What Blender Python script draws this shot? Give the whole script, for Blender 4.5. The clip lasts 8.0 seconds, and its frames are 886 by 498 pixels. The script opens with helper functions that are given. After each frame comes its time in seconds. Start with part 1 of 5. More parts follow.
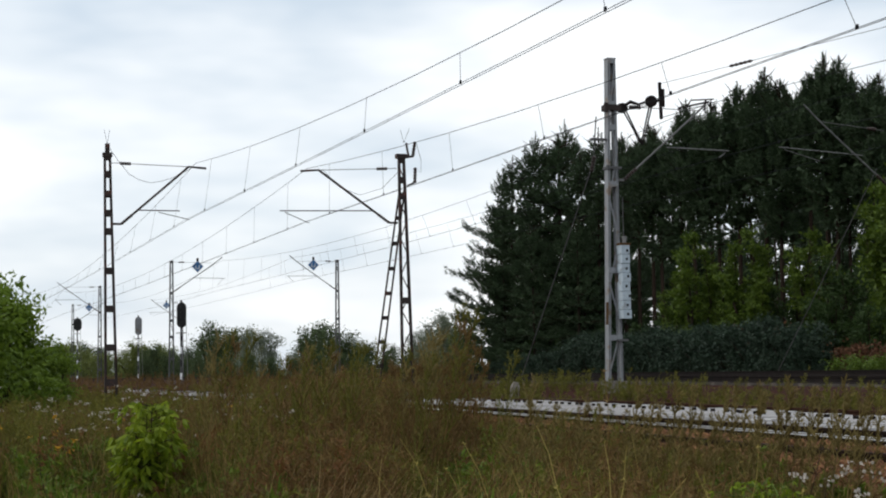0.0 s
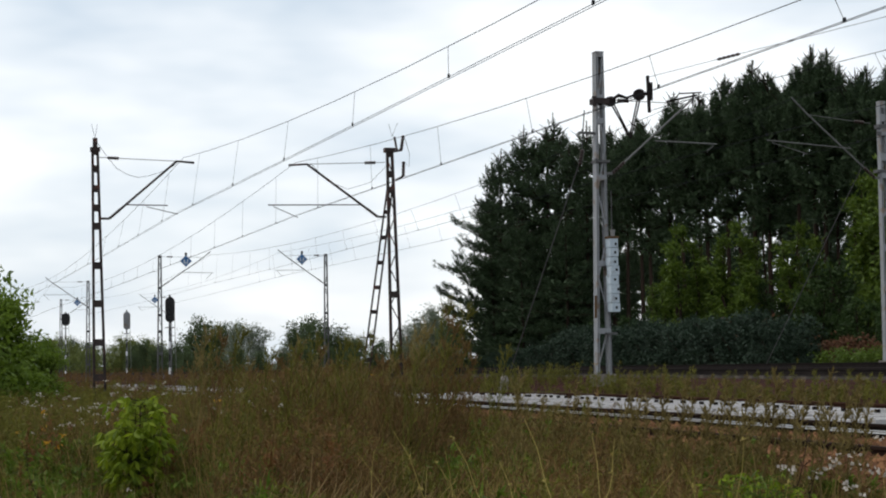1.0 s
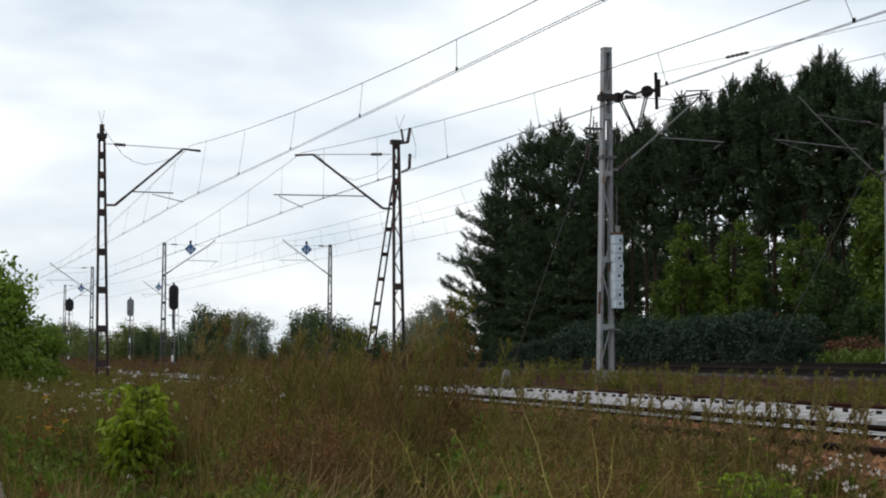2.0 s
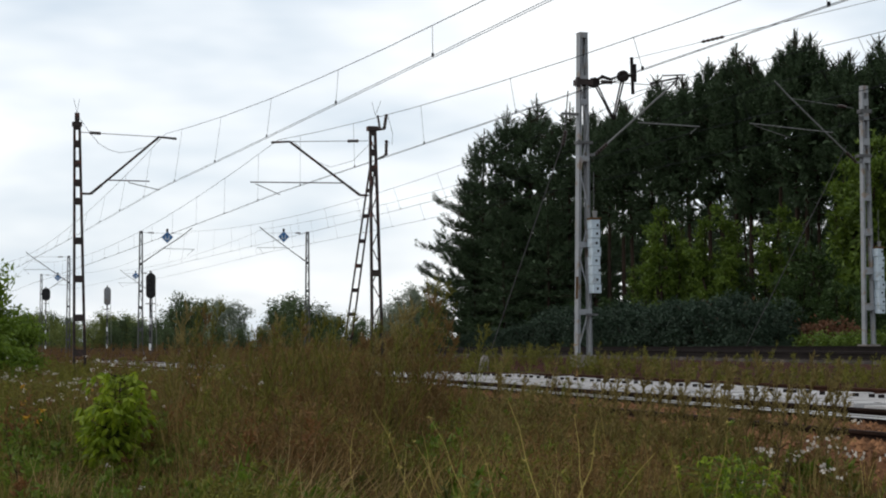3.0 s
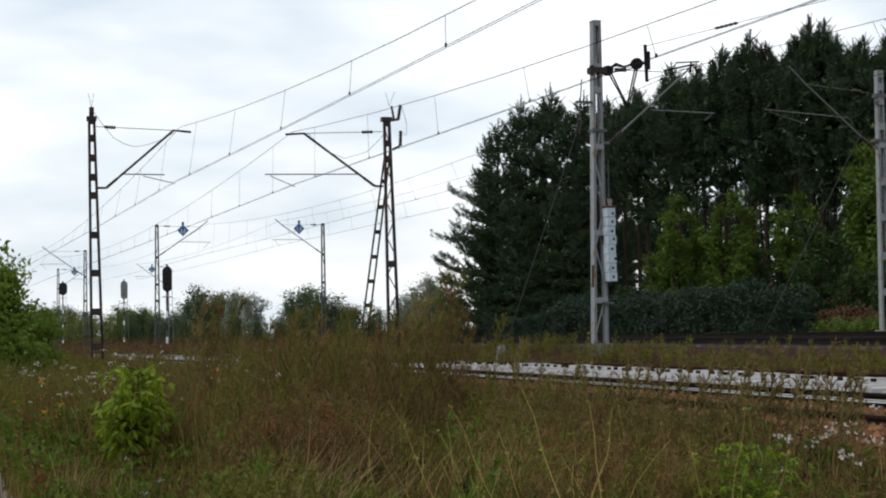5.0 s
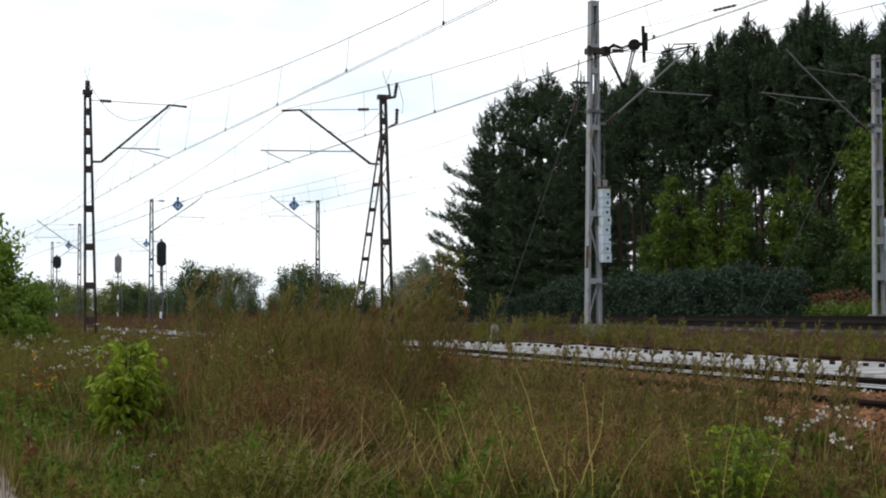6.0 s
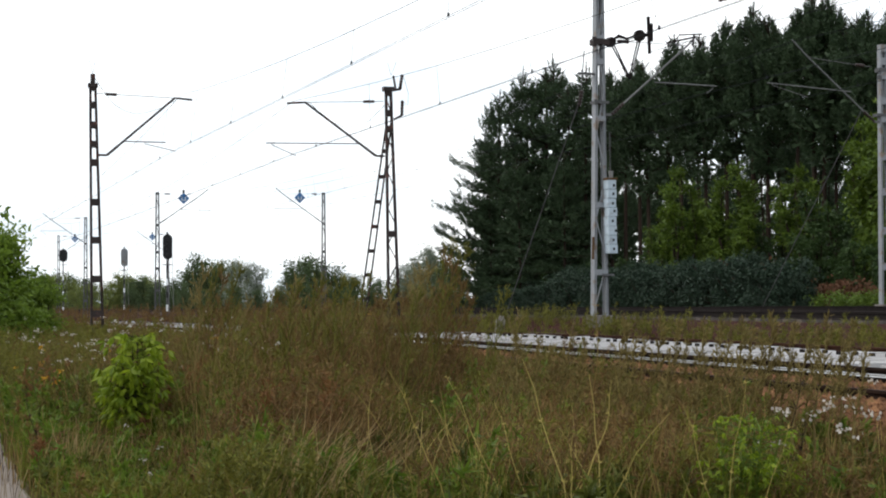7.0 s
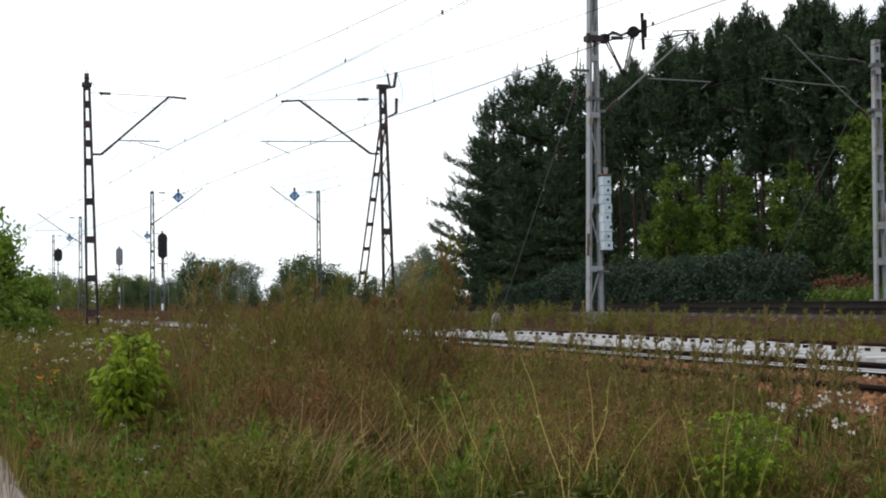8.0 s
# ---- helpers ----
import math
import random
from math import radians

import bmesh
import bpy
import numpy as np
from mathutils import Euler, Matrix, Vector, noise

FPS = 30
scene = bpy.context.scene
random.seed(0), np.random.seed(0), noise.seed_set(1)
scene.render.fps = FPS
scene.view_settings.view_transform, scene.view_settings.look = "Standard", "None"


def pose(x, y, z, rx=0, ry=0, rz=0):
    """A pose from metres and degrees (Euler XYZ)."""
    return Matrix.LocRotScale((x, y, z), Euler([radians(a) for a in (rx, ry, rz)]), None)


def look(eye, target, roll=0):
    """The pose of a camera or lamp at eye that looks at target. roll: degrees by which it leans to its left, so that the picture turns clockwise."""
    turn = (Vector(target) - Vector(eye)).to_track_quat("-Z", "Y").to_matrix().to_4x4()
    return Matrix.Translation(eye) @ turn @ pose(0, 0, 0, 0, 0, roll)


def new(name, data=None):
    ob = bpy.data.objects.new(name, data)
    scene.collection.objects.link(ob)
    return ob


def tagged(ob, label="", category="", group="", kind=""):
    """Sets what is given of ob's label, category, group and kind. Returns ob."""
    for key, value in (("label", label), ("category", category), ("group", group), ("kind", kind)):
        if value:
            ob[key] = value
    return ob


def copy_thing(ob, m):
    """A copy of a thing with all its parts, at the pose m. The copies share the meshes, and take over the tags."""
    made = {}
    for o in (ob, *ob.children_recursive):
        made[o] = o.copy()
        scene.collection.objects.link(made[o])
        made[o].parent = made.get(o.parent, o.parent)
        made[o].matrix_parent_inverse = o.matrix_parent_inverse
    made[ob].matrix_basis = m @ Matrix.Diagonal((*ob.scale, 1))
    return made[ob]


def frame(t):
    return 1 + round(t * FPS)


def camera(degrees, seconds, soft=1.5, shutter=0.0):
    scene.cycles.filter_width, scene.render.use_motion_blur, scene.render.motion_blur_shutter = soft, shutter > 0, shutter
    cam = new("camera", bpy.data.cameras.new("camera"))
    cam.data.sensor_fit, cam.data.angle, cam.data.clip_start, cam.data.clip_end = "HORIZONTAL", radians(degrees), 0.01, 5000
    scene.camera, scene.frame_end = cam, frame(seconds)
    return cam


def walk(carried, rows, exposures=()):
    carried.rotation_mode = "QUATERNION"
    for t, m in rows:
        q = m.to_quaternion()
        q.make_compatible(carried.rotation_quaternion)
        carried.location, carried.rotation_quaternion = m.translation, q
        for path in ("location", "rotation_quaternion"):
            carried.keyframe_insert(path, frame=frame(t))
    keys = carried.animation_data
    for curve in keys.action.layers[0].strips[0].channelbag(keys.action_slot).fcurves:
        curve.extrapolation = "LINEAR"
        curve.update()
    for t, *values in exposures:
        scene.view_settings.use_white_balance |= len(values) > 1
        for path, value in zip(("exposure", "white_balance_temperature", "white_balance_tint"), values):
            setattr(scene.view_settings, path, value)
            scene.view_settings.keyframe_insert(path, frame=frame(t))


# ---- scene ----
EYE = Vector((0.0, 0.0, 1.5))

# seconds, turn to the right of the railway's line, upward tilt, lean (degrees)
TURNS = [
    (0.0, 18.524, 4.229, -0.730), (0.5, 19.101, 4.232, -0.919), (1.0, 18.935, 4.000, -0.908),
    (1.5, 18.383, 3.892, -0.257), (1.7, 18.476, 3.873, 0.100), (2.8, 19.501, 3.295, -0.210),
    (3.0, 19.585, 3.245, -0.273), (3.5, 19.649, 3.170, -0.533), (4.0, 19.235, 3.079, -1.052),
    (4.2, 19.112, 3.049, -1.099), (5.3, 18.995, 2.707, -0.727), (5.5, 19.107, 2.550, -0.421),
    (6.0, 19.209, 2.116, -0.122), (6.5, 19.091, 1.931, -0.294), (7.0, 18.994, 1.821, -0.356),
    (7.5, 19.052, 1.790, -0.354), (8.0, 19.170, 1.724, -0.692),
]
LENS = 31.285
cam = camera(LENS, 8.0, soft=2.0)
walk(cam, [(t, Matrix.Translation(EYE) @ pose(0, 0, 0, 90 + up, 0, -turn) @ pose(0, 0, 0, 0, 0, lean))
           for t, turn, up, lean in TURNS],
     exposures=[(0.0, 0.0), (5.5, 0.05), (6.0, 0.28), (6.5, 0.45), (8.0, 0.52)])

# ---- light: a bright overcast afternoon ----
world = bpy.data.worlds.new("sky")
scene.world = world
world.use_nodes = True
wn, wl = world.node_tree.nodes, world.node_tree.links
wn.clear()
SUN_UP, SUN_TURN = 48.0, -70.0
sky = wn.new("ShaderNodeTexSky")
sky.sky_type, sky.sun_disc = "NISHITA", False
sky.sun_elevation, sky.sun_rotation = radians(SUN_UP), radians(SUN_TURN)
sky.air_density, sky.dust_density = 1.0, 2.5
skyfac = wn.new("ShaderNodeVectorMath"); skyfac.operation = "SCALE"; skyfac.inputs["Scale"].default_value = 0.12
wl.new(sky.outputs["Color"], skyfac.inputs[0])
coord = wn.new("ShaderNodeTexCoord")
stretch = wn.new("ShaderNodeMapping"); stretch.inputs["Scale"].default_value = (3.0, 3.0, 9.0)
wl.new(coord.outputs["Generated"], stretch.inputs["Vector"])
cloud = wn.new("ShaderNodeTexNoise")
cloud.inputs["Scale"].default_value, cloud.inputs["Detail"].default_value, cloud.inputs["Roughness"].default_value = 1.2, 4.0, 0.5
wl.new(stretch.outputs["Vector"], cloud.inputs["Vector"])
ramp = wn.new("ShaderNodeValToRGB")
ramp.color_ramp.elements[0].position, ramp.color_ramp.elements[0].color = 0.38, (0.56, 0.65, 0.74, 1)
ramp.color_ramp.elements[1].position, ramp.color_ramp.elements[1].color = 0.60, (0.96, 0.98, 0.99, 1)
wl.new(cloud.outputs["Fac"], ramp.inputs["Fac"])
mixed = wn.new("ShaderNodeMix"); mixed.data_type = "RGBA"
mixed.inputs["Factor"].default_value = 0.88
wl.new(skyfac.outputs["Vector"], mixed.inputs["A"]); wl.new(ramp.outputs["Color"], mixed.inputs["B"])
back = wn.new("ShaderNodeBackground"); back.inputs["Strength"].default_value = 1.19
wl.new(mixed.outputs["Result"], back.inputs["Color"])
wout = wn.new("ShaderNodeOutputWorld"); wl.new(back.outputs["Background"], wout.inputs["Surface"])

sun = new("sun", bpy.data.lights.new("sun", "SUN"))
sun.data.energy, sun.data.angle, sun.data.color = 1.0, radians(14), (1.0, 0.96, 0.9)
sun.matrix_world = look((0, 0, 60), Vector((0, 0, 60)) - Vector((
    math.sin(radians(SUN_TURN)) * math.cos(radians(SUN_UP)), math.cos(radians(SUN_TURN)) * math.cos(radians(SUN_UP)), math.sin(radians(SUN_UP)))))


# ---- materials ----
def material(name, dark, light, rough=0.8, metal=0.0, scale=4.0, fine=40.0, bump=0.3, island=0.0, thin=0.0, stain=None, gloss=0.2):
    """A surface that varies between two colours at two scales; island: variation from piece to piece; thin: share of light let through."""
    m = bpy.data.materials.new(name)
    m.use_nodes = True
    n, l = m.node_tree.nodes, m.node_tree.links
    b = n["Principled BSDF"]
    tc = n.new("ShaderNodeTexCoord")
    big = n.new("ShaderNodeTexNoise"); big.inputs["Scale"].default_value, big.inputs["Detail"].default_value = scale, 5
    small = n.new("ShaderNodeTexNoise"); small.inputs["Scale"].default_value, small.inputs["Detail"].default_value = fine, 4
    for t in (big, small):
        l.new(tc.outputs["Object"], t.inputs["Vector"])
    add = n.new("ShaderNodeMath"); add.operation = "ADD"
    half = n.new("ShaderNodeMath"); half.operation = "MULTIPLY_ADD"
    half.inputs[1].default_value, half.inputs[2].default_value = 1.1, -0.3
    l.new(big.outputs["Fac"], add.inputs[0]); l.new(small.outputs["Fac"], half.inputs[0])
    l.new(half.outputs[0], add.inputs[1])
    fac = n.new("ShaderNodeMath"); fac.operation = "SUBTRACT"; fac.use_clamp = True
    fac.inputs[1].default_value = 0.25
    l.new(add.outputs[0], fac.inputs[0])
    source = fac.outputs[0]
    if island:
        geo = n.new("ShaderNodeNewGeometry")
        info = n.new("ShaderNodeObjectInfo")
        both = n.new("ShaderNodeMath"); both.operation = "ADD"
        l.new(geo.outputs["Random Per Island"], both.inputs[0]); l.new(info.outputs["Random"], both.inputs[1])
        wrap = n.new("ShaderNodeMath"); wrap.operation = "FRACT"; l.new(both.outputs[0], wrap.inputs[0])
        blend = n.new("ShaderNodeMix"); blend.inputs["Factor"].default_value = island
        l.new(source, blend.inputs["A"]); l.new(wrap.outputs[0], blend.inputs["B"])
        source = blend.outputs["Result"]
    mix = n.new("ShaderNodeMix"); mix.data_type = "RGBA"
    mix.inputs["A"].default_value, mix.inputs["B"].default_value = (*dark, 1), (*light, 1)
    l.new(source, mix.inputs["Factor"])
    colour = mix.outputs["Result"]
    if stain:
        spot = n.new("ShaderNodeTexNoise"); spot.inputs["Scale"].default_value, spot.inputs["Detail"].default_value = scale * 2.3, 6
        l.new(tc.outputs["Object"], spot.inputs["Vector"])
        edge = n.new("ShaderNodeMapRange"); edge.inputs["From Min"].default_value, edge.inputs["From Max"].default_value = 0.56, 0.66
        l.new(spot.outputs["Fac"], edge.inputs["Value"])
        over = n.new("ShaderNodeMix"); over.data_type = "RGBA"; over.inputs["B"].default_value = (*stain, 1)
        l.new(edge.outputs["Result"], over.inputs["Factor"]); l.new(colour, over.inputs["A"])
        colour = over.outputs["Result"]
    l.new(colour, b.inputs["Base Color"])
    b.inputs["Roughness"].default_value, b.inputs["Metallic"].default_value = rough, metal
    b.inputs["Specular IOR Level"].default_value = gloss
    if bump:
        bp = n.new("ShaderNodeBump"); bp.inputs["Strength"].default_value, bp.inputs["Distance"].default_value = bump, 0.02
        l.new(small.outputs["Fac"], bp.inputs["Height"]); l.new(bp.outputs["Normal"], b.inputs["Normal"])
    if thin:
        tr = n.new("ShaderNodeBsdfTranslucent"); l.new(colour, tr.inputs["Color"])
        ms = n.new("ShaderNodeMixShader"); ms.inputs["Fac"].default_value = thin
        l.new(b.outputs["BSDF"], ms.inputs[1]); l.new(tr.outputs["BSDF"], ms.inputs[2])
        l.new(ms.outputs["Shader"], n["Material Output"].inputs["Surface"])
    return m


SOIL = material("soil", (0.028, 0.028, 0.010), (0.085, 0.060, 0.028), 0.95, scale=0.6, fine=9, bump=0.6, gloss=0.04)
GRAVEL = material("ballast", (0.014, 0.006, 0.0045), (0.055, 0.021, 0.014), 0.95, scale=1.2, fine=26, bump=1.0, gloss=0.04)
NEARGRAVEL = material("rusty_ballast", (0.030, 0.014, 0.008), (0.17, 0.080, 0.040), 0.95, scale=1.2, fine=26, bump=1.0, gloss=0.04)
STONE = material("ballast_stone", (0.035, 0.018, 0.011), (0.30, 0.150, 0.075), 0.9, scale=5, fine=60, bump=0.4, island=0.7, gloss=0.04)
SAND = material("sandy_path", (0.14, 0.115, 0.095), (0.26, 0.225, 0.195), 0.95, scale=1.5, fine=40, bump=0.5, gloss=0.04)
RUST = material("rail_rust", (0.020, 0.010, 0.008), (0.075, 0.034, 0.021), 0.75, scale=3, fine=50, bump=0.3, gloss=0.04)
# rail iron near black: shade under rail heads and weeds is in the colour
SHADERAIL = material("shade_dark_rail", (0.008, 0.006, 0.005), (0.034, 0.019, 0.014), 0.75, scale=3, fine=50, bump=0.3, gloss=0.04)
SHINE = material("rail_head", (0.45, 0.44, 0.43), (0.62, 0.61, 0.60), 0.28, 0.9, scale=4, fine=30, bump=0.05)
CONCRETE = material("new_concrete", (0.25, 0.24, 0.235), (0.45, 0.435, 0.425), 0.85, scale=2, fine=35, bump=0.25, island=0.35, gloss=0.04)
DIRTYCON = material("dirty_concrete", (0.050, 0.042, 0.036), (0.14, 0.12, 0.105), 0.9, scale=2, fine=40, bump=0.4, gloss=0.04)
TIMBER = material("tarred_timber", (0.016, 0.011, 0.008), (0.065, 0.044, 0.030), 0.9, scale=3, fine=40, bump=0.5, gloss=0.04)
OLDCON = material("old_concrete", (0.12, 0.105, 0.095), (0.27, 0.245, 0.225), 0.9, scale=3, fine=40, bump=0.4, stain=(0.12, 0.10, 0.08), gloss=0.04)
BLACKIRON = material("fastening_iron", (0.007, 0.006, 0.006), (0.028, 0.022, 0.020), 0.7, scale=6, fine=50, bump=0.2, gloss=0.04)
DARKSTEEL = material("tarred_steel", (0.016, 0.013, 0.013), (0.055, 0.040, 0.036), 0.7, scale=1.5, fine=25, bump=0.2, stain=(0.10, 0.045, 0.035))
GREYSTEEL = material("grey_painted_steel", (0.16, 0.17, 0.18), (0.31, 0.32, 0.335), 0.6, scale=1.3, fine=25, bump=0.15, stain=(0.20, 0.16, 0.13))
MIDSTEEL = material("weathered_steel", (0.05, 0.05, 0.052), (0.13, 0.13, 0.13), 0.65, scale=1.5, fine=25, bump=0.15)
PALESTEEL = material("galvanised_tube", (0.15, 0.15, 0.15), (0.26, 0.26, 0.25), 0.5, 0.2, scale=2, fine=30, bump=0.1)
TUBESTEEL = material("dull_galvanised_tube", (0.085, 0.085, 0.085), (0.17, 0.17, 0.165), 0.6, 0.1, scale=2, fine=30, bump=0.1)
RUSTPLATE = material("rusty_plate", (0.06, 0.035, 0.02), (0.17, 0.10, 0.05), 0.8, scale=5, fine=40, bump=0.3, gloss=0.04)
COPPER = material("weathered_wire", (0.011, 0.012, 0.013), (0.026, 0.028, 0.031), 0.9, 0.0, scale=2, fine=20, bump=0, gloss=0.04)
PORCELAIN = material("brown_insulator", (0.02, 0.014, 0.012), (0.05, 0.03, 0.025), 0.35, scale=4, fine=30, bump=0)
WEIGHT = material("painted_weight", (0.33, 0.40, 0.45), (0.50, 0.57, 0.62), 0.7, scale=2, fine=30, bump=0.15, stain=(0.33, 0.36, 0.38))
BLUE = material("blue_enamel", (0.03, 0.13, 0.32), (0.05, 0.19, 0.42), 0.4, scale=3, fine=30, bump=0)
WHITE = material("white_enamel", (0.68, 0.70, 0.72), (0.80, 0.80, 0.80), 0.5, scale=3, fine=30, bump=0)
BLACK = material("black_enamel", (0.012, 0.012, 0.013), (0.03, 0.03, 0.03), 0.5, scale=3, fine=30, bump=0)
BARK = material("bark", (0.014, 0.010, 0.008), (0.048, 0.033, 0.025), 0.95, scale=2.5, fine=18, bump=0.8, gloss=0.04)
NEEDLE = material("pine_needles", (0.012, 0.025, 0.011), (0.056, 0.090, 0.038), 0.6, scale=0.5, fine=6, bump=0, island=0.5, thin=0.15)
LEAF = material("bright_leaves", (0.045, 0.085, 0.010), (0.20, 0.29, 0.032), 0.55, scale=0.7, fine=7, bump=0, island=0.5, thin=0.42)
# darker green: the shadow beneath the wood's edge is put into this colour
SHADELEAF = material("shade_green_leaves", (0.015, 0.033, 0.010), (0.056, 0.096, 0.024), 0.55, scale=0.6, fine=6, bump=0, island=0.5, thin=0.3)
WILLOW = material("willow_leaves", (0.007, 0.016, 0.009), (0.038, 0.064, 0.038), 0.6, scale=0.8, fine=8, bump=0, island=0.5, thin=0.2)
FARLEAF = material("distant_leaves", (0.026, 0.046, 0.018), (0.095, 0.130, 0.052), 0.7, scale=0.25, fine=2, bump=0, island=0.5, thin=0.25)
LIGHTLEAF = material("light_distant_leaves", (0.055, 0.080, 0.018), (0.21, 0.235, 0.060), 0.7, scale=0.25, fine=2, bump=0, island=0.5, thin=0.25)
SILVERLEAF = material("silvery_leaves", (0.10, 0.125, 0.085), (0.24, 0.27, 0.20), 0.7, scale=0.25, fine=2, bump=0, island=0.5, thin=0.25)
YOUNGLEAF = material("young_tree_leaves", (0.022, 0.047, 0.007), (0.130, 0.190, 0.020), 0.55, scale=0.7, fine=7, bump=0, island=0.5, thin=0.3)
MAPLE = material("sapling_leaves", (0.065, 0.12, 0.008), (0.30, 0.37, 0.022), 0.5, scale=2.5, fine=20, bump=0, island=0.55, thin=0.5)
UNDER = material("undergrowth_leaves", (0.024, 0.036, 0.006), (0.135, 0.145, 0.022), 0.6, scale=0.8, fine=7, bump=0, island=0.6, thin=0.25)
HERB = material("herb_leaves", (0.040, 0.075, 0.008), (0.16, 0.23, 0.024), 0.55, scale=0.9, fine=8, bump=0, island=0.6, thin=0.35)
GRASS = material("green_grass", (0.040, 0.060, 0.006), (0.175, 0.200, 0.022), 0.6, scale=0.8, fine=7, bump=0, island=0.6, thin=0.3)
STRAW = material("dry_grass", (0.13, 0.08, 0.026), (0.37, 0.245, 0.090), 0.7, scale=0.9, fine=8, bump=0, island=0.6, thin=0.25)
PALESTRAW = material("pale_straw", (0.22, 0.15, 0.065), (0.50, 0.36, 0.17), 0.7, scale=0.9, fine=8, bump=0, island=0.6, thin=0.25)
LIME = material("yellow_stalks", (0.26, 0.205, 0.045), (0.54, 0.43, 0.14), 0.6, scale=1.5, fine=9, bump=0, island=0.5, thin=0.25)
MUGWORT = material("mugwort", (0.040, 0.024, 0.008), (0.225, 0.132, 0.044), 0.75, scale=0.55, fine=6, bump=0, island=0.55, thin=0.2)
MUGGREEN = material("mugwort_green", (0.030, 0.038, 0.006), (0.21, 0.192, 0.030), 0.7, scale=0.55, fine=6, bump=0, island=0.55, thin=0.25)
SEED = material("seed_spikes", (0.075, 0.060, 0.018), (0.26, 0.195, 0.065), 0.75, scale=0.8, fine=8, bump=0, island=0.5, thin=0.2)
PETAL = material("white_petals", (0.34, 0.30, 0.26), (0.60, 0.55, 0.48), 0.7, scale=8, fine=60, bump=0, island=0.4, thin=0.3)
GOLD = material("yellow_florets", (0.36, 0.18, 0.015), (0.60, 0.34, 0.03), 0.7, scale=8, fine=60, bump=0, island=0.4, thin=0.2)
RUSSET = material("russet_seed", (0.085, 0.038, 0.014), (0.24, 0.115, 0.040), 0.75, scale=0.8, fine=8, bump=0, island=0.5, thin=0.2)
RUSTLEAF = material("rusty_bracken", (0.055, 0.026, 0.014), (0.15, 0.070, 0.036), 0.8, scale=0.8, fine=8, bump=0, island=0.5, thin=0.2)


# ---- mesh helpers ----
class Shape:
    """Vertices and faces of one mesh."""

    def __init__(self):
        self.v, self.f, self.n = [], [], 0

    def add(self, verts, faces):
        self.v.append(np.asarray(verts, float).reshape(-1, 3))
        self.f.extend([tuple(i + self.n for i in face) for face in faces])
        self.n += len(self.v[-1])
        return self

    def box(self, a, b):
        (x0, y0, z0), (x1, y1, z1) = a, b
        return self.add([(x0, y0, z0), (x1, y0, z0), (x1, y1, z0), (x0, y1, z0), (x0, y0, z1), (x1, y0, z1), (x1, y1, z1), (x0, y1, z1)],
                        [(0, 3, 2, 1), (4, 5, 6, 7), (0, 1, 5, 4), (1, 2, 6, 5), (2, 3, 7, 6), (3, 0, 4, 7)])

    def tube(self, points, radii, sides=6):
        pts = [np.array(p, float) for p in points]
        if not isinstance(radii, (list, tuple)):
            radii = [radii] * len(pts)
        rings = []
        for i, p in enumerate(pts):
            d = pts[min(i + 1, len(pts) - 1)] - pts[max(i - 1, 0)]
            d = d / (np.linalg.norm(d) + 1e-9)
            ref = np.array((0, 0, 1.0)) if abs(d[2]) < 0.9 else np.array((1.0, 0, 0))
            u = np.cross(d, ref); u /= np.linalg.norm(u); w = np.cross(d, u)
            for k in range(sides):
                a = 2 * math.pi * (k + 0.5) / sides
                rings.append(p + radii[i] * (math.cos(a) * u + math.sin(a) * w))
        faces = []
        for i in range(len(pts) - 1):
            for k in range(sides):
                k2 = (k + 1) % sides
                faces.append((i * sides + k, i * sides + k2, (i + 1) * sides + k2, (i + 1) * sides + k))
        last = (len(pts) - 1) * sides
        faces += [tuple(range(sides))[::-1], tuple(range(last, last + sides))]
        return self.add(rings, faces)

    def bar(self, p, q, w, h, side=(0, 1, 0)):
        """A rectangular bar from p to q; w along side, h across."""
        p, q, s = np.array(p, float), np.array(q, float), np.array(side, float)
        d = (q - p) / np.linalg.norm(q - p)
        s = s - d * s.dot(d); s /= np.linalg.norm(s)
        t = np.cross(d, s)
        c = [p + sx * s * w / 2 + st * t * h / 2 for sx, st in ((-1, -1), (1, -1), (1, 1), (-1, 1))]
        c += [x + (q - p) for x in c]
        return self.add(c, [(0, 3, 2, 1), (4, 5, 6, 7), (0, 1, 5, 4), (1, 2, 6, 5), (2, 3, 7, 6), (3, 0, 4, 7)])

    def blades(self, base, along, across):
        """Pointed leaves: base points, vectors along and half across (arrays of n x 3)."""
        n = len(base)
        v = np.stack([base, base + along * 0.45 + across, base + along, base + along * 0.45 - across], 1).reshape(-1, 3)
        return self.add(v, [(4 * i, 4 * i + 1, 4 * i + 2, 4 * i + 3) for i in range(n)])

    def slivers(self, base, along, across):
        """Three-cornered needles and small leaves, wide at their foot."""
        n = len(base)
        self.add(np.stack([base - across, base + across, base + along], 1).reshape(-1, 3), [(3 * i, 3 * i + 1, 3 * i + 2) for i in range(n)])
        return self

    def mesh(self, name, mat, smooth=False):
        me = bpy.data.meshes.new(name)
        me.from_pydata(np.concatenate(self.v).tolist(), [], self.f)
        me.materials.append(mat)
        if smooth:
            me.shade_smooth()
        me.update()
        return me


def thing(name, label, category, group="", at=(0, 0, 0), turn=0.0, tip=0.0):
    ob = new(name)
    ob.empty_display_size = 0.2
    ob.matrix_basis = pose(*at, 0, tip, turn)
    return tagged(ob, label, category, group)


def part(name, shape, mat, parent, label="", smooth=False):
    ob = new(name, shape.mesh(name, mat, smooth))
    ob.parent = parent
    return tagged(ob, label) if label else ob


def single(name, shape, mat, label, category, group="", kind="", smooth=False):
    return tagged(new(name, shape.mesh(name, mat, smooth)), label, category, group, kind)


rng = np.random.default_rng(5)


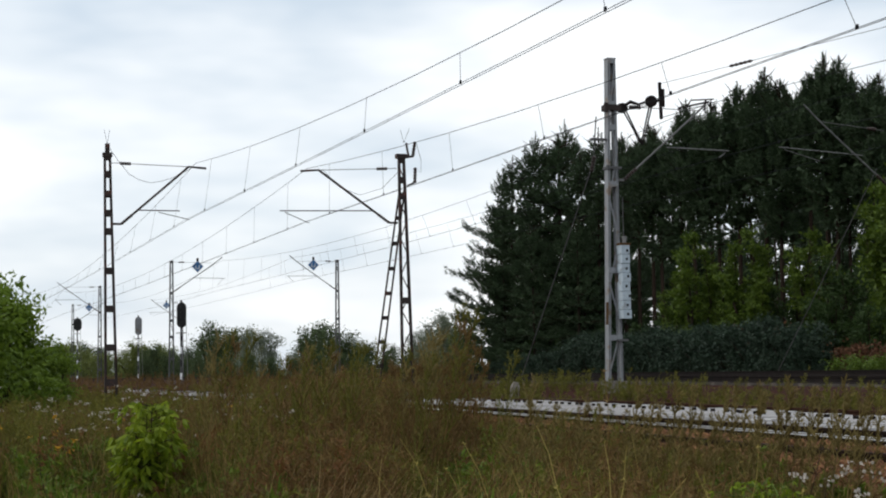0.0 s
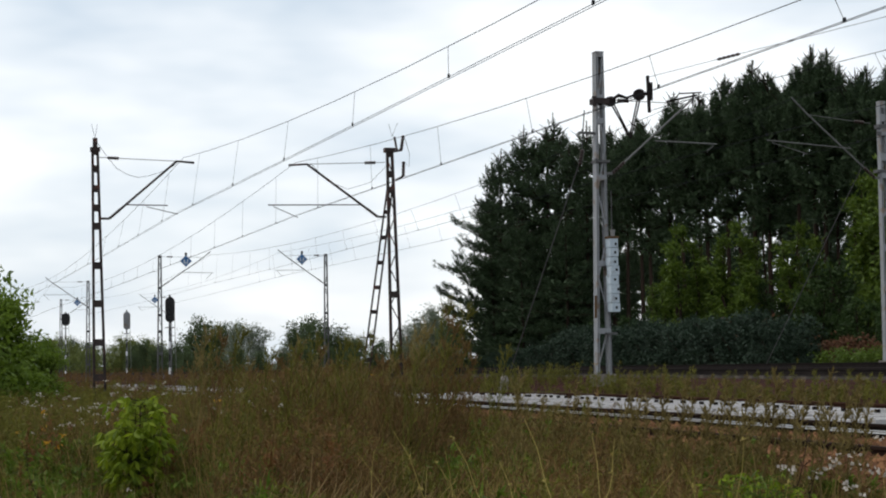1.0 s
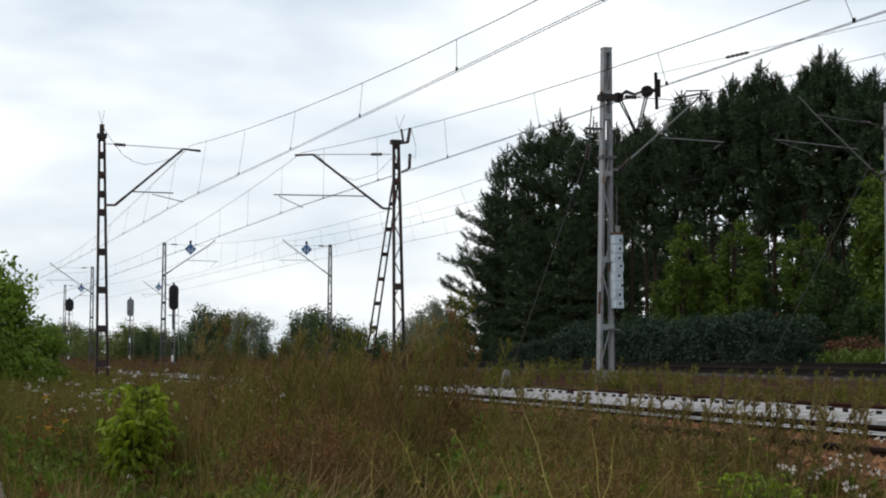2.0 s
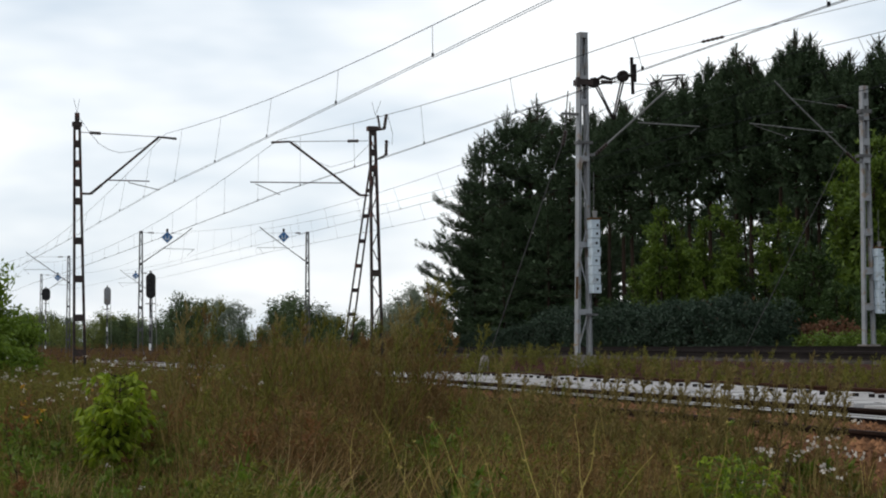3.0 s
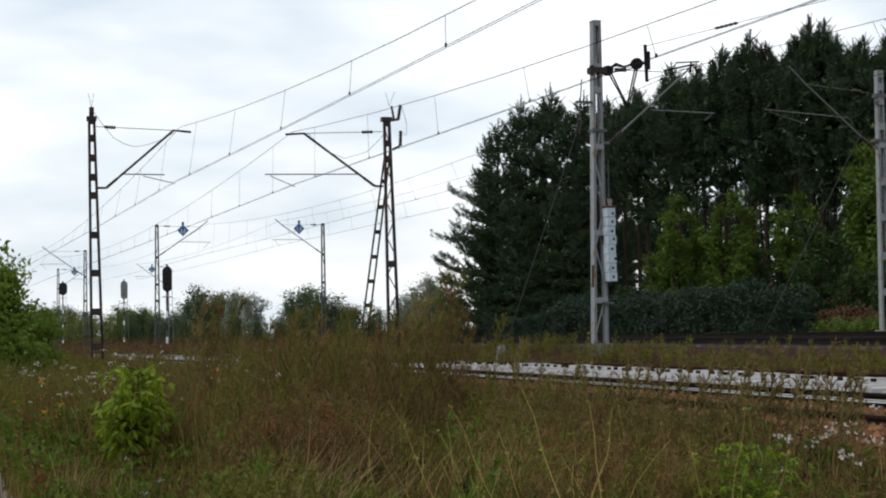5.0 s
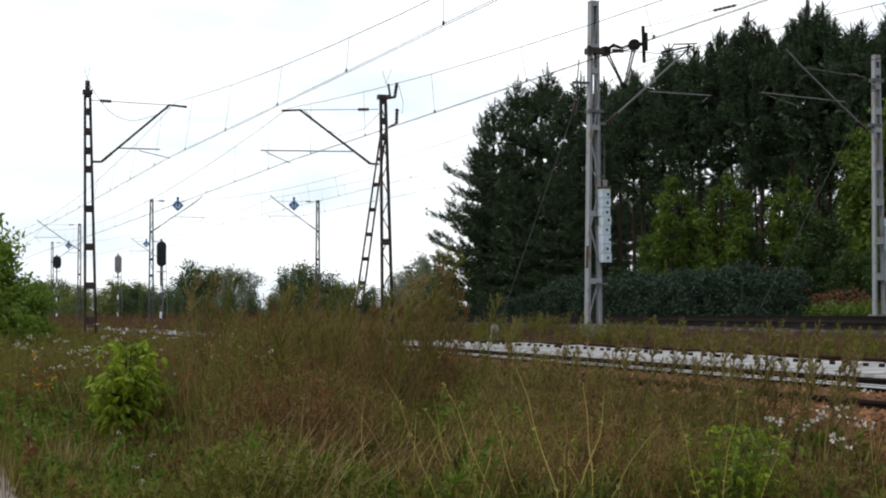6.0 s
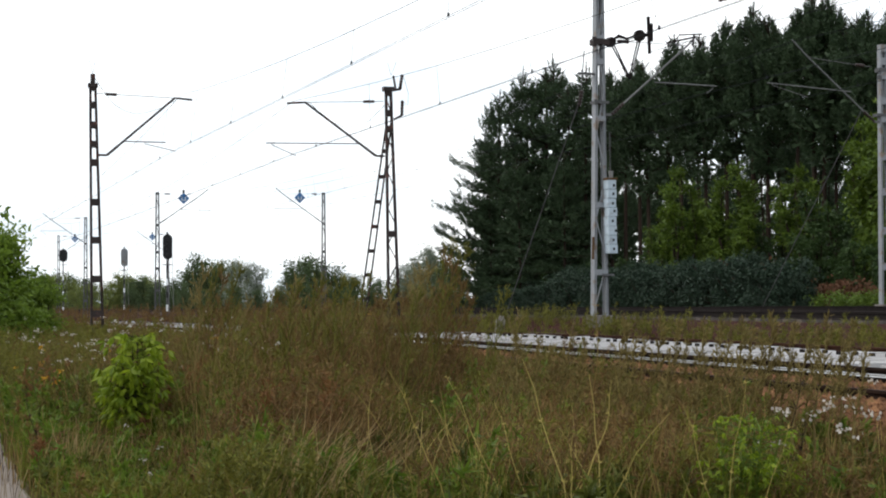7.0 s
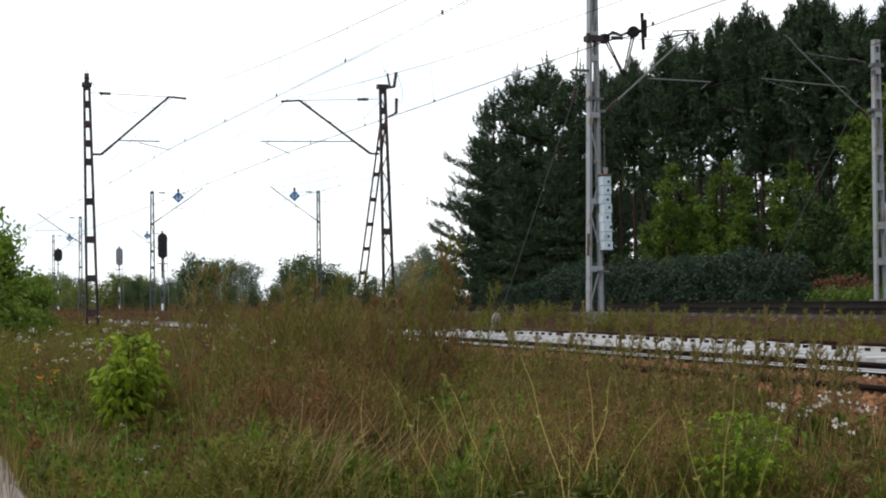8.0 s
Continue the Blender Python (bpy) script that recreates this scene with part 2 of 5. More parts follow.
def unit(v):
    return v / (np.linalg.norm(v, axis=-1, keepdims=True) + 1e-9)


def rise(x, a, b):
    t = np.clip((x - a) / (b - a), 0, 1)
    return t * t * (3 - 2 * t)


def bearing(deg, d):
    """The place at a bearing (degrees to the right of the railway's line) and distance from the viewpoint."""
    return d * math.sin(radians(deg)), d * math.cos(radians(deg))


RAIL_1, RAIL_2, RAIL_3 = 0.77, 1.15, 1.22     # rail heights: second, third and fourth track
TRACKS = ((8.6, 0.715), (12.65, RAIL_1), (21.1, RAIL_2), (27.7, RAIL_3))


def fall(x, y):
    """How far the line has gone down by y: a short dip under the near pair of tracks, then a steady slight gradient."""
    x, y = np.asarray(x, float), np.asarray(y, float)
    return (0.17 * (1 - rise(x, 14.5, 17.0)) * rise(y, 28, 46) + 0.0045 * np.clip(y - 42, 0, 400)) * rise(x, 4.0, 6.0)


def ground_height(x, y):
    x, y = np.asarray(x, float), np.asarray(y, float)
    z = 0.5 * rise(x, 5.3, 6.9) + 0.40 * rise(x, 16.0, 19.2) + 0.05 * rise(x, 23, 25) + 0.12 * rise(x, 6.7, 7.1) * (1 - rise(x, 12.2, 12.6)) - 0.1 * rise(x, 30, 34)
    z = z + (0.05 * np.sin(x * 1.7 + y * 0.31) * np.sin(y * 0.83) + 0.03 * np.sin(y * 2.1 + x)) * (1 - rise(x, 4.5, 6.5))
    return z - fall(x, y)


# ---- ground ----
def grid_sheet(xs, ys, lift=0.0):
    s = Shape()
    gx, gy = np.meshgrid(xs, ys)
    gz = ground_height(gx, gy) + lift
    nx = len(xs)
    s.add(np.stack([gx, gy, gz], -1).reshape(-1, 3),
          [(j * nx + i, j * nx + i + 1, (j + 1) * nx + i + 1, (j + 1) * nx + i) for j in range(len(ys) - 1) for i in range(nx - 1)])
    return s


xs = np.concatenate([[-2500, -600, -150, -40, -15, -8], np.arange(-4, 36, 0.35), [38, 45, 60, 100, 200, 600, 2500]])
ys = np.concatenate([[-2500, -500, -100, -30, -10], np.arange(-4, 60, 0.7), np.arange(60, 130, 3), [140, 160, 200, 260, 350, 500, 900, 2500]])
single("ground", grid_sheet(xs, ys), SOIL, "weedy brown and green soil along the railway", "ground", kind="structure", smooth=True)
single("ballast_bed", grid_sheet(np.arange(6.7, 9.85, 0.15), np.arange(-8, 330, 2.6), 0.012), NEARGRAVEL,
       "rusty orange-brown ballast under the near track", "ballast", kind="structure", smooth=True)
single("ballast_bed_middle", grid_sheet(np.arange(9.8, 17.0, 0.3), np.arange(-8, 330, 2.6), 0.012), GRAVEL,
       "dark brown ballast under the second track", "ballast", kind="structure", smooth=True)
single("ballast_bed_far", grid_sheet(np.arange(16.9, 30.3, 0.4), np.arange(-8, 330, 2.6), 0.012), GRAVEL,
       "rusty brown ballast under the raised far tracks", "ballast", kind="structure", smooth=True)


def path_sheet():
    s = Shape()
    ys = np.arange(-6, 19, 0.4)
    for y in ys:
        edge = 0.93 + 0.03 * math.sin(y * 1.9) + 0.02 * math.sin(y * 4.3) + 0.018 * (y - 12.5)
        x = np.array([-1.6, -0.8, 0.0, edge])
        s.add(np.stack([x, np.full(4, y), ground_height(x, y) + np.array([0.02, 0.05, 0.05, 0.02])], -1), [])
    for j in range(len(ys) - 1):
        for i in range(3):
            s.f.append((j * 4 + i, j * 4 + i + 1, j * 4 + 5 + i, j * 4 + 4 + i))
    return s


single("path", path_sheet(), SAND, "pale sandy footpath at the edge of the weeds", "path", kind="structure", smooth=True)


# ---- tracks ----
RAIL_STEPS = [28, 31, 34, 37, 40, 43, 46, 60]


def rail_section(x, top, y0, y1, line):
    """A rail that follows the fall of the line."""
    s = Shape()
    prof = [(-0.065, 0), (0.065, 0), (0.065, 0.012), (0.012, 0.03), (0.010, 0.125), (0.034, 0.138), (0.036, 0.166),
            (-0.036, 0.166), (-0.034, 0.138), (-0.010, 0.125), (-0.012, 0.03), (-0.065, 0.012)]
    k = len(prof)
    ys = [y for y in RAIL_STEPS if y0 < y < y1]
    ys = [y0, *ys, y1]
    for y in ys:
        s.add([(x + a, y, top - 0.172 + b - float(fall(line, y))) for a, b in prof], [])
    for j in range(len(ys) - 1):
        s.f += [(j * k + i, j * k + (i + 1) % k, (j + 1) * k + (i + 1) % k, (j + 1) * k + i) for i in range(k)]
    s.f += [tuple(range(k))[::-1], tuple(range((len(ys) - 1) * k, len(ys) * k))]
    return s


def head_strip(x, top, y0, y1, line):
    """Polished strip on top of a rail."""
    s = Shape()
    ys = [y0, *[y for y in RAIL_STEPS if y0 < y < y1], y1]
    for y in ys:
        z = top - float(fall(line, y))
        s.add([(x - 0.038, y, z - 0.030), (x + 0.038, y, z - 0.030), (x + 0.034, y, z), (x - 0.034, y, z)], [])
    for j in range(len(ys) - 1):
        s.f += [(4 * j + i, 4 * j + (i + 1) % 4, 4 * j + 4 + (i + 1) % 4, 4 * j + 4 + i) for i in range(4)]
    return s


def track(x, top, label, rail_mat, sleeper_mat, near, worn=False):
    t = thing("railway_track", label, "railway track", "parallel tracks", (x, 0, 0))
    for side in (-0.75, 0.75):
        r = part("rail", rail_section(side, top, -10, 330, x), rail_mat, t)
        if worn and side > 0:
            part("rail_head", head_strip(side, top, -10, 330, x), SHINE, r, "polished running surface")
    sl = Shape().add([(-1.28, -0.13, 0), (1.28, -0.13, 0), (1.28, 0.13, 0), (-1.28, 0.13, 0), (-1.26, -0.10, 0.16), (1.26, -0.10, 0.16), (1.26, 0.10, 0.16), (-1.26, 0.10, 0.16)],
                     [(4, 5, 6, 7), (0, 1, 5, 4), (1, 2, 6, 5), (2, 3, 7, 6), (3, 0, 4, 7)])
    me = sl.mesh("sleeper", sleeper_mat)
    for i in range(near):
        ob = new("sleeper", me)
        ob.parent = t
        ob.location = (rng.normal(0, 0.01), 8 + i * 0.62, top - 0.172 - 0.162 + rng.normal(0, 0.004) - float(fall(x, 8 + i * 0.62)))
    return t


track(*TRACKS[0], "rusty rails darkened for shade, one polished on top, on brown ballast", SHADERAIL, TIMBER, 120, True)
track(*TRACKS[1], "rusty brown rails behind the loose sleepers", RUST, TIMBER, 120)
# far rails use near-black iron: the shade on their sides is coloured in
track(*TRACKS[2], "shade-darkened rails on a raised ballast bank", BLACKIRON, DIRTYCON, 120)
track(*TRACKS[3], "shade-darkened rails along the edge of the wood", BLACKIRON, TIMBER, 120)


# an old rail laid along the ends of the loose sleepers
part("rail", rail_section(9.52, 0.775, 8.0, 70.0, 9.52), SHADERAIL, thing("loose_rail", "old dark rail lying along the ends of the loose sleepers", "rail"))


# ---- masts ----
def lattice(base, top, foot_w, head_w, battens, mat, name, label, category, at, slant=0.0, zigzag=0, depth=0.14, leg=0.06, batten_h=0.22):
    """A mast of two tapering channel legs joined by batten plates, with zigzag lacing where it has any."""
    m = thing(name, label, category, "overhead line masts", at)
    z0, z1 = base - at[2], top - at[2]

    def half(z):
        return (foot_w + (head_w - foot_w) * (z - z0) / (z1 - z0)) / 2

    def mid(z):
        return slant * (z1 - z) / (z1 - z0)
    for s in (-1, 1):
        g = Shape().bar((mid(z0) + s * half(z0), 0, z0), (s * half(z1), 0, z1), depth, leg * 0.5)
        for e in (-1, 1):
            g.bar((mid(z0) + s * (half(z0) - leg * 0.45), e * (depth / 2 - 0.006), z0), (s * (half(z1) - leg * 0.45), e * (depth / 2 - 0.006), z1), 0.012, leg)
        part("leg", g, mat, m)
    for b in battens:
        z = b - at[2]
        part("batten", Shape().box((mid(z) - half(z) - 0.004, -depth / 2 - 0.012, z - batten_h / 2), (mid(z) + half(z) + 0.004, depth / 2 + 0.012, z + batten_h / 2)), mat, m)
    if zigzag:
        zs = np.linspace(z0 + 0.3, z1 - 0.3, zigzag + 1)
        for i in range(zigzag):
            s = 1 if i % 2 else -1
            part("lacing", Shape().bar((mid(zs[i]) + s * half(zs[i]) * 0.9, -depth / 2, zs[i]), (mid(zs[i + 1]) - s * half(zs[i + 1]) * 0.9, -depth / 2, zs[i + 1]), 0.012, 0.035), mat, m)
    part("footing", Shape().box((slant - foot_w * 0.65, -0.28, z0 - 0.5), (slant + foot_w * 0.65, 0.28, z0 + 0.04)), OLDCON, m, "concrete footing")
    return m


def insulator(p, q, r=0.055, n=5):
    s = Shape()
    p, q = np.array(p, float), np.array(q, float)
    pts, rad = [], []
    for i in range(n * 2 + 1):
        pts.append(p + (q - p) * i / (n * 2)); rad.append(r if i % 2 else r * 0.55)
    return s.tube(pts, rad, 8)


def cantilever(m, at, root, knee, tip, tie, reg0, reg1, contact, mat, tube_r=0.04, reg_mat=None):
    """Bracket arm of a mast: inclined tube, top tie, registration arm and steady arm (x, z in the plane across the track)."""
    def o(p):
        return (p[0] - at[0], 0.0, p[1] - at[2])
    r, k, tp = o(root), o(knee), o(tip)
    f = 0.16
    near = tuple(r[i] + (k[i] - r[i]) * f for i in range(3))
    b = part("bracket_tube", Shape().tube([near, k, tp], tube_r, 8), mat, m)
    part("bracket_stub", Shape().bar((0.16 if r[0] > 0 else -0.16, 0, r[2]), r, 0.06, 0.07), mat, b)
    part("bracket_insulator", insulator(r, near, 0.06), PORCELAIN, b)
    t = o(tie)
    away = tuple(t[i] + (k[i] - t[i]) * 0.12 for i in range(3))
    away2 = tuple(t[i] + (k[i] - t[i]) * 0.26 for i in range(3))
    tr = part("tie_rod", Shape().tube([t, k], 0.012, 5), mat, m)
    part("tie_insulator", insulator(away, away2, 0.065), PORCELAIN, tr)
    g = part("registration_arm", Shape().tube([o(reg0), o(reg1)], 0.019, 6), reg_mat or mat, m)
    r0, r1, c = o(reg0), o(reg1), o(contact)
    start = tuple(r1[i] + (r0[i] - r1[i]) * (0.5 if (contact[0] - reg1[0]) * (reg1[0] - reg0[0]) > 0 else 0.06) for i in range(3))
    part("steady_arm", Shape().tube([start, (start[0], 0, start[2] - 0.06), c], 0.014, 5), reg_mat or mat, g)
    return b


MA = (5.87, 51.5, 0.3)
mast = lattice(0.3, 8.42, 0.40, 0.20, (8.37, 7.80, 7.16, 6.54, 5.95, 4.68, 3.46, 2.22, 1.1), DARKSTEEL, "catenary_mast",
               "dark tarred steel mast with batten plates beside the near track", "catenary mast", MA, slant=0.15)
part("cap", Shape().box((-0.15, -0.11, 8.06), (0.15, 0.11, 8.20)).box((-0.07, -0.07, 8.2), (0.07, 0.07, 8.50)), DARKSTEEL, mast)
part("horn_gap", Shape().tube([(0, 0, 8.5), (-0.11, 0, 8.95)], 0.008, 4).tube([(0, 0, 8.5), (0.07, 0, 8.95)], 0.008, 4), MIDSTEEL, mast)
cantilever(mast, MA, (6.32, 6.2), (8.5, 8.12), (9.07, 8.08), (5.97, 8.18), (6.85, 6.66), (8.2, 6.66), (8.53, 6.38), DARKSTEEL)
part("jumper_wire", Shape().tube([(0.07, 0, 8.35), (0.35, 0, 7.95), (0.7, 0.1, 7.55), (1.05, 0.1, 7.35), (1.4, 0.2, 7.28), (1.75, 0.2, 7.34), (2.2, 0.3, 7.5), (2.75, 0.3, 7.8)], 0.009, 4), COPPER, mast)

MB = (15.88, 51.8, 0.5)
mast = lattice(0.6, 8.68, 0.42, 0.21, (8.6, 7.9, 7.35, 3.75), DARKSTEEL, "catenary_mast",
               "dark laced steel anchor mast with a ladder-like strut", "catenary mast", MB, slant=0.16, zigzag=12)
part("cap", Shape().box((-0.19, -0.13, 8.15), (0.17, 0.13, 8.30)), DARKSTEEL, mast)
for i in range(2):
    s = Shape()
    s.bar((-0.07 + 0.18 * i, 0.1, 6.9), (-0.07 + 0.26 * i, 3.7, 0.1), 0.05, 0.06, (1, 0, 0))
    part("strut_leg", s, DARKSTEEL, mast)
for i in range(7):
    f = (i + 0.9) / 8
    y, z = 0.1 + 3.6 * f, 6.9 - 6.8 * f
    part("strut_batten", Shape().box((-0.09, y - 0.04, z - 0.07), (0.13 + 0.08 * f, y + 0.04, z + 0.07)), DARKSTEEL, mast)
part("feeder_bracket", Shape().bar((0.2, 0, 8.2), (0.45, 0, 8.25), 0.06, 0.08), DARKSTEEL, mast)
part("feeder_insulator", insulator((0.42, 0, 8.25), (0.5, 0, 8.75), 0.07), PORCELAIN, mast)
part("feeder_insulator", insulator((0.26, 0, 8.25), (0.18, 0, 8.7), 0.05), PORCELAIN, mast)
part("feeder_bracket", Shape().bar((0.2, 0, 7.2), (0.5, 0, 7.35), 0.05, 0.06), DARKSTEEL, mast)
part("feeder_insulator", insulator((0.48, 0, 7.32), (0.50, 0, 7.85), 0.07), PORCELAIN, mast)
part("horn_gap", Shape().tube([(0.1, 0, 8.7), (-0.02, 0, 9.15)], 0.008, 4).tube([(0.1, 0, 8.7), (0.3, 0, 9.2)], 0.008, 4), MIDSTEEL, mast)
part("jumper_wire", Shape().tube([(0.55, 0, 8.7), (0.72, 0, 8.1), (0.7, 0, 7.7), (0.5, 0, 7.8)], 0.009, 4)
     .tube([(-0.1, 0, 7.7), (-0.7, 0, 7.1), (-1.5, 0, 6.85), (-2.2, 0, 7.1), (-2.8, 0, 7.7)], 0.009, 4), COPPER, mast)
cantilever(mast, MB, (15.42, 6.42), (12.95, 8.17), (12.32, 8.12), (15.7, 8.30), (14.84, 6.82), (11.6, 6.76), (12.62, 6.36), DARKSTEEL)


def weight_stack(m, x0, x1, z0, z1, n, front=-0.42, name="weight_stack"):
    """Blocks threaded on a rod, each a little out of line, under a rusty cover plate."""
    g = np.random.default_rng(int(x0 * 1000 + n + z1 * 10))
    h, mid = (z1 - z0) / n, (x0 + x1) / 2
    w = part(name, Shape().tube([(mid, front + 0.13, z0 - 0.1), (mid, front + 0.13, z1 + 1.3)], 0.012, 5), MIDSTEEL, m, "stack of pale painted concrete weights")
    for i in range(n):
        e, a, gap = g.normal(0, 0.010), g.normal(0, 0.012), g.uniform(0.003, 0.010)
        lo, hi, c = z0 + i * h + gap, z0 + (i + 1) * h - gap, 0.014
        block = Shape()
        ring = [(x0 + e + c, front), (x1 + e - c, front), (x1 + e, front + c), (x1 + e, front + 0.27), (x0 + e, front + 0.27), (x0 + e, front + c)]
        block.add([(x, y + a, lo) for x, y in ring] + [(x, y + a, hi) for x, y in ring],
                  [tuple(range(6))[::-1], tuple(range(6, 12))] + [(k, (k + 1) % 6, 6 + (k + 1) % 6, 6 + k) for k in range(6)])
        part("weight_block", block, WEIGHT, w)
        # flat black plate for each slot: the dark inside the hole is only colour
        sx, sz = mid + 0.045 + g.normal(0, 0.022), (lo + hi) / 2 + g.normal(0, 0.02)
        part("slot_shade", Shape().box((sx - 0.03, front + a - 0.006, sz - 0.035), (sx + 0.03, front + a + 0.002, sz + 0.035)), BLACK, w)
    part("cover_plate", Shape().box((x0 - 0.02, front - 0.01, z1 + 0.004), (x1 + 0.02, front + 0.28, z1 + 0.055)), RUSTPLATE, w, "rusty brown cover plate")
    part("rod_eye", Shape().tube([(mid + 0.02, front + 0.13, z1 + 0.05), (mid + 0.02, front + 0.13, z1 + 0.24)], [0.05, 0.07], 8), PALESTEEL, w)
    return w


MC = (17.93, 39.0, 0.9)
mast = lattice(1.0, 9.80, 0.40, 0.195, (9.73, 8.55, 7.9, 6.35, 4.02, 2.2), GREYSTEEL, "catenary_mast",
               "tall grey-painted anchor mast with a stack of tension weights", "catenary mast", MC, slant=-0.05, zigzag=7, depth=0.25, leg=0.055, batten_h=0.15)
part("cap", Shape().box((-0.125, -0.14, 8.885), (0.125, 0.14, 8.905)), GREYSTEEL, mast)
part("clamp", Shape().box((-0.21, -0.17, 7.46), (0.24, 0.15, 7.62)).box((-0.25, -0.19, 7.40), (-0.15, -0.10, 7.52)).box((-0.25, -0.19, 7.58), (-0.15, -0.10, 7.66)), DARKSTEEL, mast, "dark rusty clamp band")
part("collar", Shape().box((-0.20, -0.16, 5.86), (0.22, 0.16, 5.93)).box((-0.22, -0.19, 5.83), (-0.16, -0.12, 5.96)), MIDSTEEL, mast)
part("step_bracket", Shape().box((-0.62, -0.05, 6.64), (-0.12, 0.05, 6.70)), MIDSTEEL, mast)
part("foot_stain", Shape().bar((-0.292, -0.132, 1.65), (-0.272, -0.132, 2.25), 0.008, 0.07), RUSTPLATE, mast, "brown rust patch")
part("guide_bar", Shape().box((-0.02, -0.20, 1.20), (0.30, -0.13, 1.26)), MIDSTEEL, mast)
part("tension_lever", Shape().tube([(0.2, -0.1, 7.62), (0.45, -0.1, 7.6)], 0.05, 6).tube([(0.30, -0.15, 7.46), (0.84, -0.15, 6.55)], 0.024, 6)
     .tube([(0.40, -0.05, 7.54), (0.90, -0.05, 6.58)], 0.024, 6).tube([(0.82, -0.15, 6.55), (1.10, -0.15, 7.66)], 0.024, 6).tube([(0.92, -0.05, 6.56), (1.21, -0.05, 7.62)], 0.024, 6), BLACKIRON, mast)
part("pulley", Shape().tube([(1.17, -0.16, 7.76), (1.17, -0.04, 7.76)], 0.16, 14), BLACKIRON, mast)
part("pulley", Shape().tube([(0.30, -0.16, 7.54), (0.30, -0.04, 7.54)], 0.14, 14), BLACKIRON, mast)
part("anchor_rod", Shape().tube([(0.38, -0.1, 7.62), (0.55, -0.1, 7.72), (0.80, -0.1, 7.66), (1.08, -0.1, 7.78)], [0.03, 0.055, 0.035, 0.02], 6)
     .tube([(0.4, -0.1, 7.50), (0.7, -0.1, 7.54), (1.06, -0.1, 7.64)], 0.014, 5), BLACKIRON, mast)
part("yoke_plate", Shape().bar((1.47, -0.1, 7.28), (1.44, -0.1, 8.30), 0.05, 0.08).bar((1.17, -0.1, 7.76), (1.45, -0.1, 7.80), 0.06, 0.08)
     .bar((1.54, -0.1, 7.62), (1.54, -0.1, 8.12), 0.05, 0.07), BLACKIRON, mast)
weight_stack(mast, 0.04, 0.29, 1.80, 3.78, 8)
cantilever(mast, MC, (18.28, 6.48), (20.62, 8.48), (20.80, 8.66), (18.2, 8.5), (19.6, 7.42), (21.51, 7.38), (21.2, 7.18), TUBESTEEL, 0.028)
part("catenary_clamp", Shape().bar((2.05, 0, 7.62), (3.0, 0, 7.84), 0.04, 0.05).bar((2.45, 0, 7.86), (3.15, 0, 7.92), 0.03, 0.035).tube([(2.85, 0, 7.6), (2.9, 0, 7.9)], 0.03, 6), BLACKIRON, mast)

MF = (31.18, 45.2, 1.0)
mast = lattice(1.2, 9.90, 0.40, 0.20, (9.83, 9.38, 8.90, 8.05, 7.45, 6.18, 5.0, 3.7, 2.5), GREYSTEEL, "catenary_mast",
               "grey steel mast with battens at the edge of the wood", "catenary mast", MF, slant=0.02, depth=0.20, leg=0.055, batten_h=0.24)
part("clamp", Shape().box((-0.20, -0.13, 8.02), (0.22, 0.13, 8.15)).box((-0.26, -0.16, 7.76), (-0.12, -0.08, 7.9)), MIDSTEEL, mast)
part("collar", Shape().box((-0.30, -0.13, 6.52), (0.20, 0.13, 6.62)), MIDSTEEL, mast)
weight_stack(mast, 0.19, 0.44, 1.27, 3.45, 8, -0.36)
cantilever(mast, MF, (30.85, 7.35), (28.34, 9.40), (27.75, 9.94), (30.78, 9.18), (29.95, 8.32), (26.78, 8.50), (28.31, 8.08), TUBESTEEL, 0.028)


def diamond_sign(m, x, z):
    """Blue diamond plate with a white border and a white mark, hung on a bracket."""
    def plate(r, y, s):
        return s.add([(x - r, y, z), (x, y, z - r), (x + r, y, z), (x, y, z + r), (x - r, y + 0.008, z), (x, y + 0.008, z - r), (x + r, y + 0.008, z), (x, y + 0.008, z + r)],
                     [(0, 1, 2, 3), (7, 6, 5, 4), (0, 4, 5, 1), (1, 5, 6, 2), (2, 6, 7, 3), (3, 7, 4, 0)])
    p = part("diamond_sign", plate(0.46, -0.1, Shape()), WHITE, m, "blue diamond sign with a white border")
    part("sign_face", plate(0.40, -0.112, Shape()), BLUE, p)
    part("sign_mark", Shape().box((x - 0.16, -0.122, z - 0.14), (x - 0.09, -0.116, z + 0.12)).box((x + 0.09, -0.122, z - 0.14), (x + 0.16, -0.116, z + 0.12))
         .box((x - 0.16, -0.122, z - 0.18), (x + 0.16, -0.116, z - 0.11)), WHITE, p)
    part("sign_hook", Shape().bar((x, -0.1, z + 0.4), (x, -0.1, z + 0.62), 0.05, 0.16), BLACKIRON, p)


def far_mast(x, y, base, top, side, sign, label):
    """A slim mast farther down the line; side: +1 has its arm to the right."""
    base -= float(fall(x, y))
    at = (x, y, base - 0.2)
    m = lattice(base, top, 0.38, 0.22, (top - 0.1, top - 2.4, (base + top) / 2, base + 3.2, base + 1.6), MIDSTEEL, "catenary_mast", label, "catenary mast", at,
                depth=0.16, leg=0.07, zigzag=8, batten_h=0.2)
    cantilever(m, at, (x + side * 0.2, top - 2.25), (x + side * 3.2, top - 0.15), (x + side * 3.75, top + 0.3), (x + side * 0.15, top - 0.1),
               (x + side * 1.6, top - 1.25), (x + side * 3.95, top - 1.28), (x + side * 3.4, top - 1.75), MIDSTEEL, 0.035)
    if sign:
        diamond_sign(m, side * 1.9, top - 0.42 - at[2])
    return m


